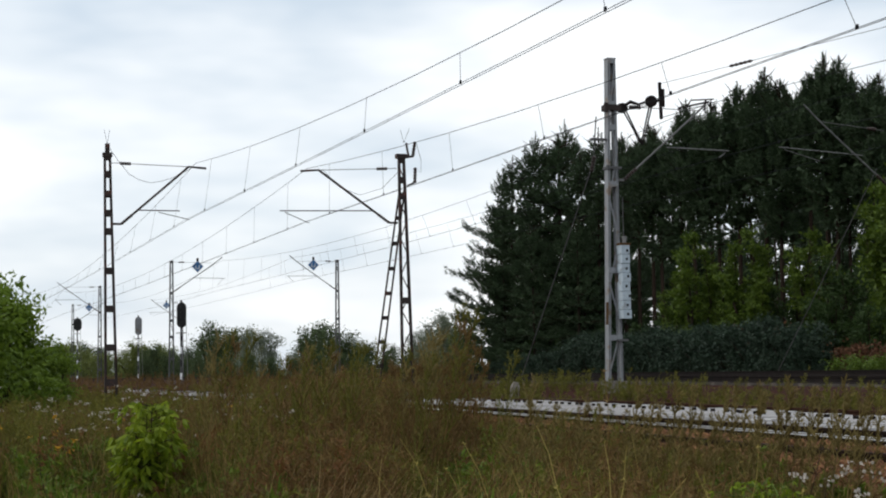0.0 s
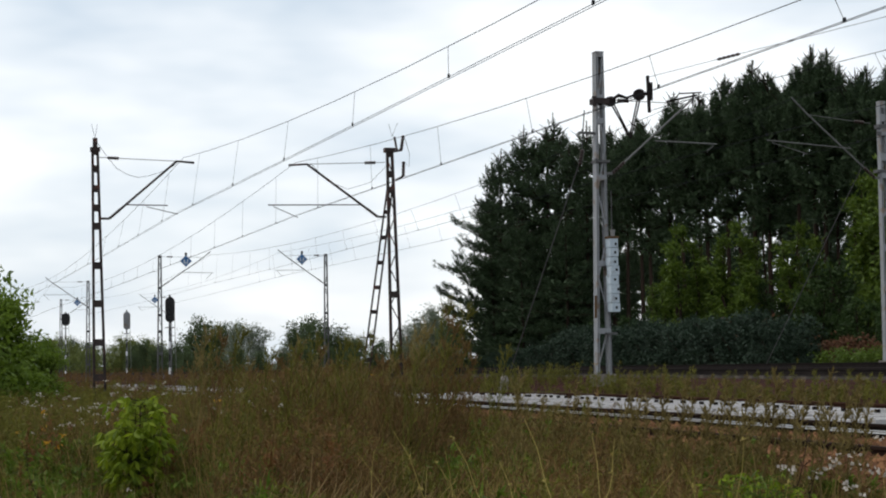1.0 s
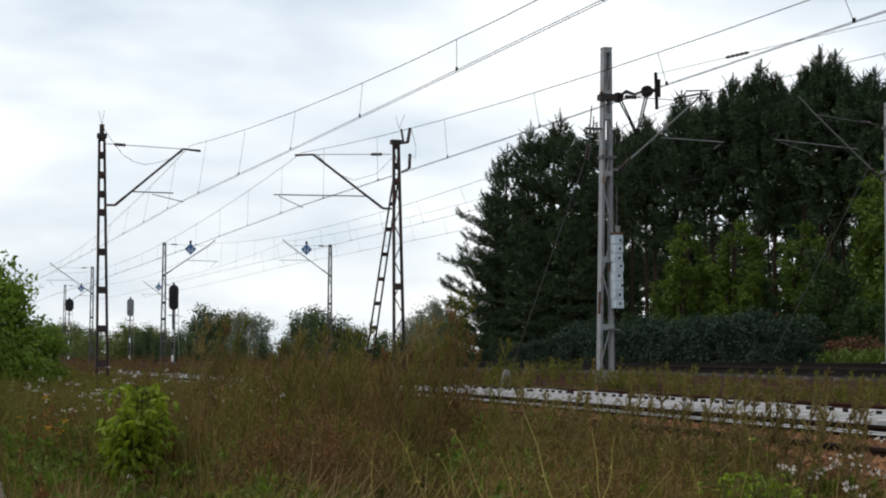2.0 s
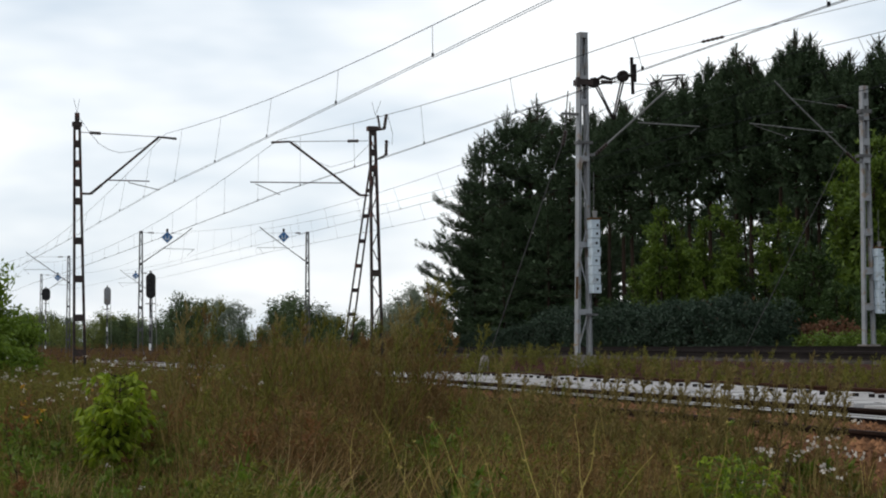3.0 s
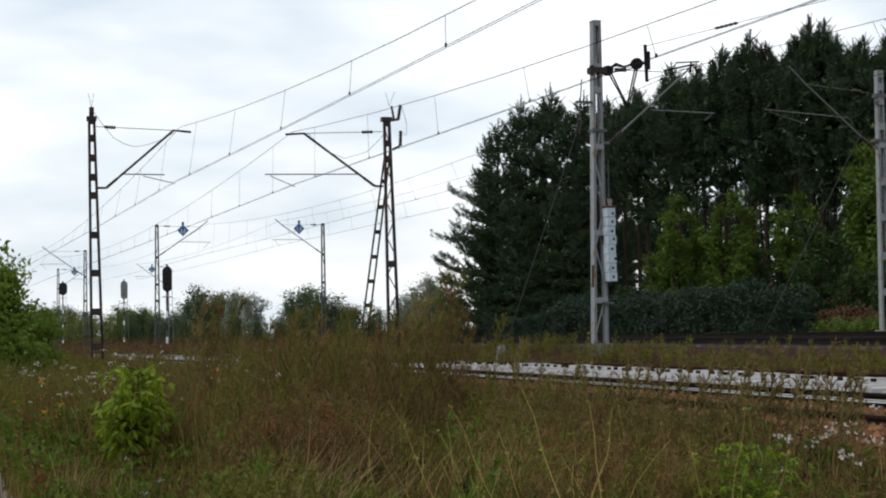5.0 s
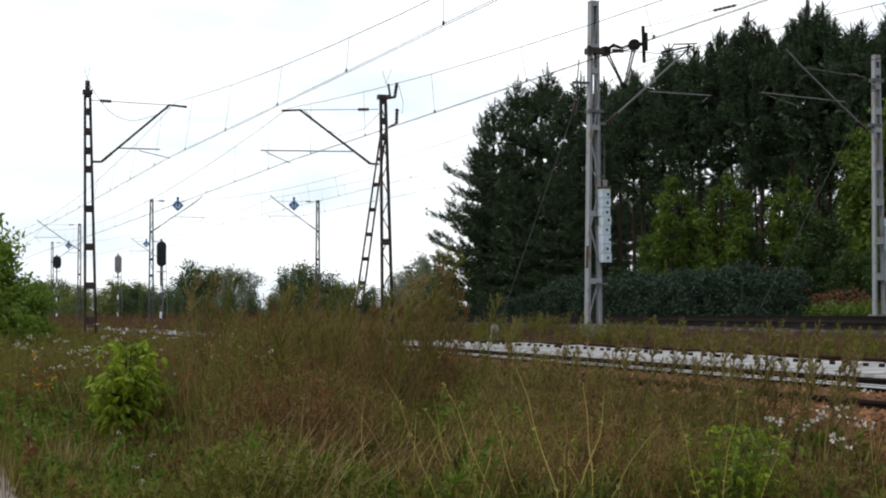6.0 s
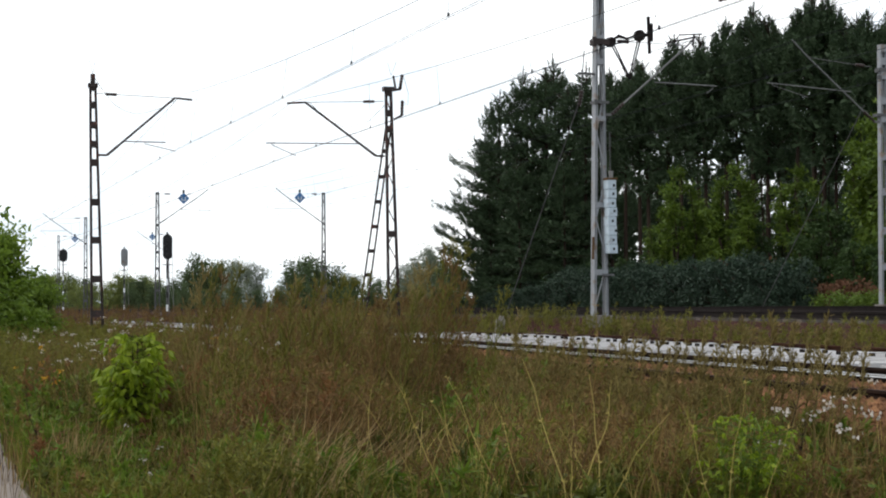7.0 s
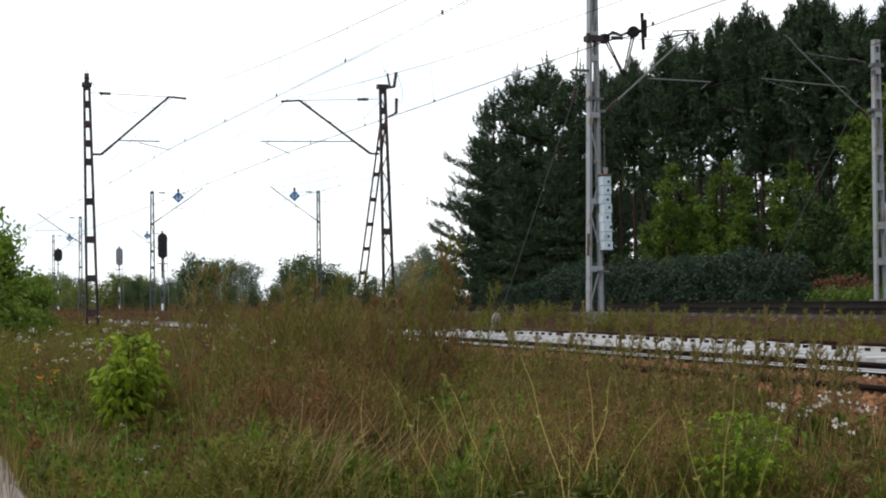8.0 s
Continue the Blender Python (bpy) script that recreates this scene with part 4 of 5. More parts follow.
# large bush beside the path, and the distant trees
bush = leafy("broadleaf_bush", "tall leafy green bush beside the line", "bush", "", 4.2, 3.6, 9000, 0.16, LEAF, 51, stems=8, low=0.04, narrow=0.33)
stand(bush, *bearing(3.2, 41))
again(bush, *bearing(1.6, 38), 120, 1.05)
again(bush, *bearing(4.6, 44), 200, 0.60)
again(bush, *bearing(0.0, 36), 200, 1.1)
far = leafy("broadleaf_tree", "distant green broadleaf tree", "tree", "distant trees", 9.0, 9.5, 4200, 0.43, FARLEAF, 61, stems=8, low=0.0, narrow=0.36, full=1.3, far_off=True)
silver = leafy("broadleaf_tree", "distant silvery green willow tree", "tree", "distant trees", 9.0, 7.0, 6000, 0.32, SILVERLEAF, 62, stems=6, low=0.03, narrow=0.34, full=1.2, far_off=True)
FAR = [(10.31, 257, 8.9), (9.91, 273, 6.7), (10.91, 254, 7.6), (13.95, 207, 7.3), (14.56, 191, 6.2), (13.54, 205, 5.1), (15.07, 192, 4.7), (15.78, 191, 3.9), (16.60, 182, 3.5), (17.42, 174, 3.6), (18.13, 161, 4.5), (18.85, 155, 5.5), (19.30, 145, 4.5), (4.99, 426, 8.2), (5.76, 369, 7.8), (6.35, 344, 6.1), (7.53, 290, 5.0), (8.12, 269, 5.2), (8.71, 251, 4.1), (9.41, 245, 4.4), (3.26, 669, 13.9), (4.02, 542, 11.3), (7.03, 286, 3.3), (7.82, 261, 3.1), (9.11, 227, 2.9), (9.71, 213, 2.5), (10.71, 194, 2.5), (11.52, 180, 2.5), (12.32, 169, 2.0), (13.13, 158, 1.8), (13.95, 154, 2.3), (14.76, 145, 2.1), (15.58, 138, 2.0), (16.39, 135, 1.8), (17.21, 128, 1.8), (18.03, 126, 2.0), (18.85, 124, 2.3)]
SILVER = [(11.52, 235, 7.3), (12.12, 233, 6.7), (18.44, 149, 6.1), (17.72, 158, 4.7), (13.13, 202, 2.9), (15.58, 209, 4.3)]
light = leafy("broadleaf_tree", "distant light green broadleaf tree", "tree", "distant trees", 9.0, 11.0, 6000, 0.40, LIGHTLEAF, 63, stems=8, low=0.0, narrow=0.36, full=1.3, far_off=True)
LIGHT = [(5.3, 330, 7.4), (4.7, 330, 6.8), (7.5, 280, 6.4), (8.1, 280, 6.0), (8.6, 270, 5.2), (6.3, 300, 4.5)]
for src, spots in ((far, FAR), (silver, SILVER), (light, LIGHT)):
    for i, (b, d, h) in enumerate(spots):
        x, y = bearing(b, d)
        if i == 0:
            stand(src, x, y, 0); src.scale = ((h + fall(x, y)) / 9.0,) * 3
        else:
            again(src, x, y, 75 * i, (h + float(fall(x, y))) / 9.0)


# ---- foreground weeds ----
def scatter(count, near, far, lo, hi, keep, g):
    """Places between two distances and two bearings that keep() accepts."""
    out = []
    while len(out) < count:
        m = 4000
        d = np.sqrt(g.uniform(near * near, far * far, m))
        b = np.radians(g.uniform(lo, hi, m))
        p = np.stack([d * np.sin(b), d * np.cos(b)], 1)
        k = keep(p[:, 0], p[:, 1], np.degrees(b), d, g.random(m))
        out.extend(p[k].tolist())
    return np.array(out[:count])


def field(x, y, b, d, u):
    path = (x > 0.97 + 0.02 * np.maximum(y - 12, 0)) | (y > 18.5)
    return path & (x < 6.9 - 0.45 * rise(b, 28, 31.5)) & (u < np.where(x > 5.8, 0.4, 1.0))


def lush(x, y):
    """Patchiness of the plants, 0 to 1."""
    return 0.5 + 0.25 * np.sin(x * 1.3 + 1.7 * np.sin(y * 0.45)) + 0.25 * np.sin(y * 0.9 + x * 0.7 + 2.0)


def stems_of(shape, p, h, lean, r, g, seg=3):
    """Thin three-sided stems with bends; returns the points along them."""
    n = len(p)
    z0 = ground_height(p[:, 0], p[:, 1])
    base = np.column_stack([p, z0 - 0.02])
    pts = [base]
    for i in range(1, seg + 1):
        f = i / seg
        off = lean * (f ** 1.6)[..., None] if isinstance(f, np.ndarray) else lean * f ** 1.6
        pts.append(base + np.column_stack([off * h[:, None], h * f * (1 - 0.15 * (lean ** 2).sum(1) * f)]))
    v = []
    for i, q in enumerate(pts):
        rr = (r * (1 - 0.75 * i / seg))[:, None]
        for k in range(3):
            a = 2 * math.pi * k / 3
            v.append(q + rr * np.array((math.cos(a), math.sin(a), 0)))
    v = np.stack(v, 1).reshape(-1, 3)
    m = 3 * (seg + 1)
    quads = [(3 * i + k, 3 * i + (k + 1) % 3, 3 * i + 3 + (k + 1) % 3, 3 * i + 3 + k) for i in range(seg) for k in range(3)]
    shape.add(v, [tuple(j * m + a for a in q) for j in range(n) for q in quads])
    return np.stack(pts, 1)


def along_stem(pts, f):
    """Point at share f (n x m) of stems given by pts (n x k x 3)."""
    k = pts.shape[1] - 1
    i = np.minimum((f * k).astype(int), k - 1)
    t = (f * k - i)[..., None]
    r = np.arange(len(pts))[:, None]
    return pts[r, i] * (1 - t) + pts[r, i + 1] * t


def plumed(name, label, category, p, h, mat, seed, sprays, reach, leaf, wide, lo=0.25, lean=0.12, r=0.006):
    """Upright weeds whose stems carry ascending side sprays set with small narrow leaves."""
    g = np.random.default_rng(seed)
    s = Shape()
    n = len(p)
    ln = g.normal(0, lean, (n, 2)) + np.array((0.10, -0.04))
    pts = stems_of(s, p, h, ln, np.full(n, r), g)
    f = lo + (1 - lo) * g.random((n, sprays)) ** 0.9
    b = along_stem(pts, f)
    a = g.uniform(0, 2 * math.pi, (n, sprays))
    ln2 = reach * (1.15 - f) * g.uniform(0.5, 1.3, (n, sprays)) * h[:, None] + 0.03
    d = np.stack([np.cos(a), np.sin(a), g.uniform(0.7, 2.2, (n, sprays))], -1)
    d = unit(d) * ln2[..., None]
    side = unit(np.cross(d, g.normal(0, 1, d.shape))) * wide * 0.7
    s.slivers(b.reshape(-1, 3), d.reshape(-1, 3), side.reshape(-1, 3))
    for q in (0.3, 0.5, 0.7, 0.88):
        bb = b + d * q
        dd = unit(unit(d) * 0.7 + g.normal(0, 0.6, d.shape)) * leaf * g.uniform(0.5, 1.3, (n, sprays, 1))
        ss = unit(np.cross(dd, g.normal(0, 1, d.shape))) * wide
        s.slivers(bb.reshape(-1, 3), dd.reshape(-1, 3), ss.reshape(-1, 3))
    return single(name, s, mat, label, category, kind="stuff")


def blades_of(name, label, p, h, mat, seed, lean=0.3, w=0.006, per=5, category="grass", spread=0.06, drift=0.08):
    g = np.random.default_rng(seed)
    s = Shape()
    p = np.repeat(p, per, 0) + g.normal(0, spread, (len(p) * per, 2))
    h = np.repeat(h, per) * g.uniform(0.5, 1.1, len(p))
    n = len(p)
    ln = g.normal(0, lean, (n, 2)) + drift * np.array((0.95, -0.32))
    base = np.column_stack([p, ground_height(p[:, 0], p[:, 1]) - 0.01])
    mid = base + np.column_stack([ln * 0.35 * h[:, None], h * 0.55])
    tip = base + np.column_stack([ln * h[:, None], h * (1 - 0.3 * np.minimum(1, (ln ** 2).sum(1)))])
    a = g.uniform(0, 2 * math.pi, n)
    side = np.column_stack([np.cos(a), np.sin(a), np.zeros(n)]) * w
    v = np.stack([base - side, base + side, mid + side * 0.8, mid - side * 0.8, tip], 1).reshape(-1, 3)
    s.add(v, [f for i in range(n) for f in ((5 * i, 5 * i + 1, 5 * i + 2, 5 * i + 3), (5 * i + 3, 5 * i + 2, 5 * i + 4))])
    return single(name, s, mat, label, category, kind="stuff")


def tall(p, g, lo, hi):
    """How high the weeds stand: low by the path, tall before the second mast, lower towards the open stretch of track."""
    b, d = np.degrees(np.arctan2(p[:, 0], p[:, 1])), np.hypot(p[:, 0], p[:, 1])
    drop = 0.018 - 0.017 * np.exp(-((b - 14.0) / 3.4) ** 4) + 0.012 * rise(b, 17.5, 21.0)
    low = np.where(b < 10.5, 0.36 + 0.64 * rise(d, 13.0, 17.5), 0.54 + 0.46 * rise(d, 9.5, 17.0))
    h = (1.5 - 0.10 * np.exp(-((b - 14.5) / 4) ** 2) - drop * d) * low * (0.72 + 0.45 * lush(p[:, 0] * 2.3, p[:, 1] * 1.9)) - ground_height(p[:, 0], p[:, 1])
    h = np.where(b > 19, np.maximum(h, (0.75 - 0.25 * rise(b, 28, 32)) * (1 - rise(p[:, 0], 5.0, 6.2)) + 0.14), h)
    return np.maximum(0.18, h) * g.uniform(lo, hi, len(p))


g0 = np.random.default_rng(71)


def brown(x, y, b, d, u):
    return field(x, y, b, d, u) & (u < 0.05 + 0.8 * np.exp(-((b - 15) / 4.2) ** 2) * rise(d, 8.8, 13) * lush(x * 1.8, y * 1.4) + 0.30 * rise(b, 19, 25) * (lush(x * 2.1, y * 1.7) > 0.45))


def shoulder(x, y, b, d, u):
    return (x > 5.9) & (x < 7.15) & (y > 19)


def between(x, y, b, d, u):
    return (x > 14.7) & (x < 18.6) & (y > 14) & (u < np.where(lush(x * 1.5, y * 0.6) > 0.55, 1.0, 0.1))


def open_field(x, y, b, d, u):
    return (x > 1.5) & (x < 6.5) & (y > 22)


p = scatter(3100, 8.5, 32, 1, 37, brown, g0)
plumed("mugwort", "dense brown mugwort gone to seed", "weeds", p, tall(p, g0, 0.45, 1.0), MUGWORT, 72, 17, 0.30, 0.055, 0.0046, lean=0.13)
p = scatter(3500, 8.5, 30, 1, 37, lambda x, y, b, d, u: field(x, y, b, d, u) & (u < 1.8 * lush(x * 1.6, y * 1.2) ** 3), g0)
plumed("wormwood", "dense olive green wormwood stalks", "weeds", p, tall(p, g0, 0.45, 0.95), MUGGREEN, 73, 13, 0.28, 0.065, 0.0056, lean=0.13)
p = scatter(4200, 8.0, 24, 1, 37, lambda x, y, b, d, u: field(x, y, b, d, u) & (u < 0.2 + 1.2 * lush(x * 1.1 + 3, y * 1.5)), g0)
plumed("undergrowth", "dark green leafy undergrowth beneath the weeds", "weeds", p, tall(p, g0, 0.28, 0.62), UNDER, 88, 9, 0.27, 0.09, 0.014, lo=0.1, lean=0.15)
p = scatter(1300, 8.0, 19, 1, 37, lambda x, y, b, d, u: field(x, y, b, d, u) & (u < ((lush(x * 2.0 + 1, y * 1.6) > 0.62) + 0.15 * (b > 29) + 0.22 * (b < 10)) * (0.35 + 0.65 * rise(d, 10, 13))), g0)
plumed("green_herbs", "fresh green herbs in patches low among the weeds", "weeds", p, np.minimum(tall(p, g0, 0.4, 0.85), 0.7), HERB, 93, 15, 0.20, 0.075, 0.014, lo=0.1, lean=0.12)
p = scatter(1100, 8.0, 13.5, 1, 37, field, g0)
blades_of("short_grass", "fresh green grass at the near edge of the weeds", p, g0.uniform(0.2, 0.5, len(p)), GRASS, 92, w=0.005)
p = scatter(5000, 8.0, 26, 1, 37, field, g0)
blades_of("tall_grass", "tall green grass in the weeds", p, tall(p, g0, 0.4, 0.8), GRASS, 74, w=0.005)
p = scatter(1800, 8.0, 24, 1, 37, lambda x, y, b, d, u: field(x, y, b, d, u) & (u < 0.06 + 0.80 * (lush(y, x) > 0.66) * (0.35 + 0.65 * (b > 10))), g0)
blades_of("dry_grass", "tufts of dry straw-coloured grass", p, tall(p, g0, 0.6, 1.0), STRAW, 75, lean=0.22, w=0.003, per=8)
p = scatter(34, 9.5, 17, 9, 33, lambda x, y, b, d, u: field(x, y, b, d, u) & (u < 0.15 + 0.85 * (lush(y * 1.3, x) > 0.66)), g0)
blades_of("bent_straw", "leaning tufts of long pale straw", p, tall(p, g0, 0.9, 1.2), STRAW, 86, lean=0.12, w=0.0028, per=34, spread=0.10, drift=0.45)
p = scatter(260, 10, 16, 2, 12, field, g0)
blades_of("pale_stems", "thin pale dry stems near the path", p, tall(p, g0, 0.8, 1.25), STRAW, 90, lean=0.2, w=0.0028, per=4, spread=0.2, drift=0.02)
p = scatter(420, 8.2, 12.5, 17, 37, field, g0)
blades_of("golden_stems", "fine golden stems before the track", p, tall(p, g0, 0.6, 1.05), LIME, 94, lean=0.26, w=0.0029, per=4, spread=0.15, drift=0.06)
p = scatter(500, 9.5, 18, 3, 22, field, g0)
blades_of("dark_stems", "thin dark dry stems among the weeds", p, tall(p, g0, 0.6, 1.15), BARK, 97, lean=0.2, w=0.003, per=2, spread=0.3, drift=0.0)
p = scatter(2600, 8.5, 22, 1, 37, field, g0)
blades_of("brown_stems", "thin bare brown and red stems", p, tall(p, g0, 0.7, 1.12), MUGWORT, 87, lean=0.16, w=0.0026, per=3, spread=0.2, drift=0.10)
p = scatter(80, 10.5, 17, 2, 15, lambda x, y, b, d, u: field(x, y, b, d, u) & (lush(x * 2.6 + 4, y * 2.2) > 0.68), g0)
plumed("sorrel", "russet dock and sorrel gone to seed among the weeds", "weeds", p, tall(p, g0, 0.6, 0.95), RUSSET, 99, 16, 0.16, 0.05, 0.007, lo=0.35, lean=0.14)
p = scatter(1600, 20, 110, 2, 30, shoulder, g0)
plumed("shoulder_weeds", "brown weeds along the ballast shoulder", "weeds", p, g0.uniform(0.14, 0.36, len(p)) * (1 + 1.1 * rise(p[:, 1], 32, 50)), MUGWORT, 79, 7, 0.24, 0.08, 0.010)
p = scatter(2300, 15, 95, 5, 45, between, g0)
plumed("bank_weeds", "olive and brown weeds between the two lines", "weeds", p, g0.uniform(0.15, 0.55, len(p)), MUGGREEN, 80, 10, 0.26, 0.07, 0.008)
p = scatter(2000, 22, 90, 0.5, 17, open_field, g0)
plumed("field_weeds", "olive and brown weeds beyond the path", "weeds", p, g0.uniform(0.5, 1.0, len(p)), MUGGREEN, 85, 9, 0.24, 0.08, 0.010)


p = np.column_stack([g0.uniform(14.6, 19.2, 1500), 55 + 190 * g0.random(1500) ** 1.5])
plumed("bank_weeds", "brown weeds along the foot of the far bank", "weeds", p, g0.uniform(0.3, 0.85, len(p)), MUGWORT, 98, 8, 0.26, 0.10, 0.016)


def umbels(name, label, p, h, size, heads, mat, seed):
    """Flower heads of many florets on thin stems."""
    g = np.random.default_rng(seed)
    s = Shape()
    n = len(p)
    base = np.column_stack([p, ground_height(p[:, 0], p[:, 1])])
    top = base + np.column_stack([g.normal(0, 0.05, (n, 2)), h])
    c = np.repeat(top, heads, 0) + g.normal(0, 1, (n * heads, 3)) * np.array((size, size, size * 0.5)) * 0.62
    d = unit(g.normal(0, 1, c.shape)) * size * 0.75
    w = unit(np.cross(d, g.normal(0, 1, c.shape))) * size * 0.36
    s.blades(c, d, w)
    return single(name, s, mat, label, "wildflowers", kind="stuff")


p = np.concatenate([scatter(80, 15.5, 27, 1.5, 14, field, g0), np.column_stack([g0.normal(2.0, 0.35, 40), g0.normal(18.3, 1.6, 40)])])
umbels("white_flowers", "small white wildflowers in the weeds", p, tall(p, g0, 0.8, 1.05), 0.024, 8, PETAL, 81)
p = scatter(5, 11.0, 13.5, 5.5, 13, field, g0)
umbels("wild_carrot", "pale greenish wild carrot heads low in the weeds", p, tall(p, g0, 0.8, 1.1), 0.02, 9, PETAL, 89)
p = np.concatenate([scatter(5, 9, 11.5, 30, 35, field, g0), np.column_stack([g0.normal(5.66, 0.10, 9), g0.normal(8.55, 0.12, 9)]), np.column_stack([g0.normal(5.40, 0.06, 4), g0.normal(8.78, 0.08, 4)])])
umbels("white_flowers", "white wildflowers near the track", p, g0.uniform(0.56, 0.86, len(p)), 0.036, 7, PETAL, 82)
p = np.concatenate([scatter(8, 13, 22, 1.5, 14, field, g0), np.column_stack([g0.normal(1.45, 0.10, 5), g0.normal(16.4, 0.5, 5)])])
umbels("goldenrod", "orange-yellow flowers in the weeds", p, tall(p, g0, 0.65, 0.9), 0.034, 11, GOLD, 83)
p = np.column_stack([g0.uniform(16.3, 17.0, 26), g0.uniform(57, 62, 26)])
umbels("goldenrod", "yellow flowers between the lines", p, g0.uniform(0.25, 0.5, 26), 0.08, 14, GOLD, 84)


def sapling(at, h, leaf=1.0, stem=BARK):
    """A young ash-leaved maple: thin stems with drooping compound leaves."""
    g = np.random.default_rng(91)
    t = thing("maple_sapling", "bright yellow-green sapling with drooping leaves among weeds", "sapling", at=at)
    wood, crown = Shape(), Shape()
    for i in range(11):
        a = 2 * math.pi * i / 11 + g.normal(0, 0.2)
        r = g.uniform(0.04, 0.22)
        hh = h * g.uniform(0.62, 0.97)
        tip = np.array((math.cos(a) * r, math.sin(a) * r, hh))
        mid = tip * np.array((0.6, 0.6, 0.5))
        wood.tube([(math.cos(a) * 0.03, math.sin(a) * 0.03, -0.05), mid, tip], [0.012, 0.008, 0.003], 5)
        for k in range(40):
            f = g.uniform(0.16, 1.0)
            c = mid * (f / 0.5) if f < 0.5 else mid + (tip - mid) * (f - 0.5) / 0.5
            b = g.uniform(0, 2 * math.pi)
            out = np.array((math.cos(b), math.sin(b), 0.25)) * g.uniform(0.08, 0.20)
            wood.tube([c, c + out], [0.003, 0.002], 3)
            m = 5
            base = np.repeat((c + out)[None], m, 0)
            dirs = unit(np.column_stack([np.cos(b + g.normal(0, 0.9, m)), np.sin(b + g.normal(0, 0.9, m)), g.uniform(-2.2, -0.1, m)]))
            crown.blades(base, dirs * g.uniform(0.075, 0.135, (m, 1)) * leaf, unit(np.cross(dirs, g.normal(0, 1, (m, 3)))) * 0.020 * leaf)
    part("stem", wood, stem, t)
    part("leaves", crown, MAPLE, t)
    return t


sapling((2.07, 14.85, 0.0), 1.25)
s2 = sapling((4.36, 7.60, 0.0), 0.88, 0.40, HERB)
tagged(s2, "small green sapling low beside the track")


# ---- single plants that the wind rocks ----
SWAYING = []


def set_plant(ob, deg, d, turn=0.0, scale=1.0):
    x, y = bearing(deg, d)
    m = pose(x, y, float(ground_height(x, y)) - 0.02, 0, 0, turn)
    ob.matrix_basis = m
    ob.scale = (scale, scale, scale)
    SWAYING.append((ob, m, scale))
    return ob


def stem_curve(x0, z0, lean0, lean1, length, depth, steps=7):
    """A stem that leaves the upright by lean0 degrees at its foot and lean1 at its tip."""
    pts, x, z = [np.array((x0, 0.0, z0))], x0, z0
    for i in range(steps):
        a = radians(lean0 + (lean1 - lean0) * (i + 0.5) / steps) + 0.13 * math.sin(i * 1.7 + x0 * 9 + length * 5)
        x, z = x + math.sin(a) * length / steps, z + math.cos(a) * length / steps
        pts.append(np.array((x, depth * (i + 1) / steps, z)))
    return pts


def stalk_plant(name, label, stems, mat, seed, r=0.0105, sprigs=5, size=0.05):
    """A weed of a few long bare stems with a few sprigs; stems: (x, z, lean at foot, lean at tip, length)."""
    g = np.random.default_rng(seed)
    t = thing(name, label, "weed plant", "tall single weeds")
    for st in stems:
        pts = stem_curve(*st, g.uniform(-0.2, 0.2))
        s = Shape().tube(pts, [r * (1 - 0.7 * i / (len(pts) - 1)) for i in range(len(pts))], 5)
        for _ in range(sprigs):
            i = g.integers(3, len(pts))
            d = unit(g.normal(0, 1, (4, 3)) + np.array((0, 0, 0.8))) * size * g.uniform(0.6, 1.2)
            s.blades(np.repeat(pts[i][None], 4, 0), d, unit(np.cross(d, g.normal(0, 1, (4, 3)))) * 0.004)
        part("stem", s, mat, t)
    return t


# the yellow ones stand at the near edge of the weeds
set_plant(stalk_plant("yellow_stalk", "branching yellow stalk with bare forked stems", [(0, 0, -4, -24, 1.10), (0, 0.02, 24, -16, 0.98), (0.02, 0.45, 32, 2, 0.55), (0, 0.05, 24, 36, 0.90), (0.02, 0.2, -14, 8, 0.5)], LIME, 201, r=0.0042, sprigs=3, size=0.026), 23.7, 8.4, -23, 1.1)
set_plant(stalk_plant("yellow_stalk", "long yellow stalk leaning out of the weeds", [(0, 0, -8, -30, 1.18), (0.1, 0, 5, 12, 0.7)], LIME, 202, r=0.0045, sprigs=3, size=0.026), 19.5, 8.5, -19, 1.0)
set_plant(stalk_plant("yellow_stalk", "thin yellow stalks leaning across the weeds", [(0, 0, -10, -30, 1.12), (0.12, 0, -8, -22, 0.95)], LIME, 203, r=0.0038, sprigs=3, size=0.026), 21.6, 8.6, -21, 1.0)
set_plant(stalk_plant("yellow_stalk", "thin yellow stalks crossing before the track", [(0, 0, 15, 5, 1.1), (0.1, 0, -7, -20, 1.0), (0.15, 0, 18, 14, 0.9)], LIME, 204, r=0.0038, sprigs=3, size=0.026), 28.3, 8.3, -28, 1.0)
set_plant(stalk_plant("reddish_stalk", "tall straight reddish-brown stalk", [(0, 0, 6, 0, 1.48)], STRAW, 205, r=0.0055, sprigs=12), 23.9, 11.4, -23)
set_plant(stalk_plant("dark_stalk", "dark bare upright stalk among the weeds", [(0, 0, -3, 4, 0.62)], BARK, 206, r=0.008, sprigs=10), 18.2, 11.3, -18)
set_plant(stalk_plant("dark_stalk", "dark woody stalk rising beside the track", [(0, 0, 4, 10, 1.05), (0.0, 0.3, 25, 15, 0.5)], BARK, 207, r=0.007, sprigs=14), 30.9, 9.9, -30)
set_plant(stalk_plant("dark_stalk", "slanting dark dry stalk near the path", [(0, 0, -22, -12, 0.85)], BARK, 208, r=0.006, sprigs=8), 5.2, 13.5, -5)


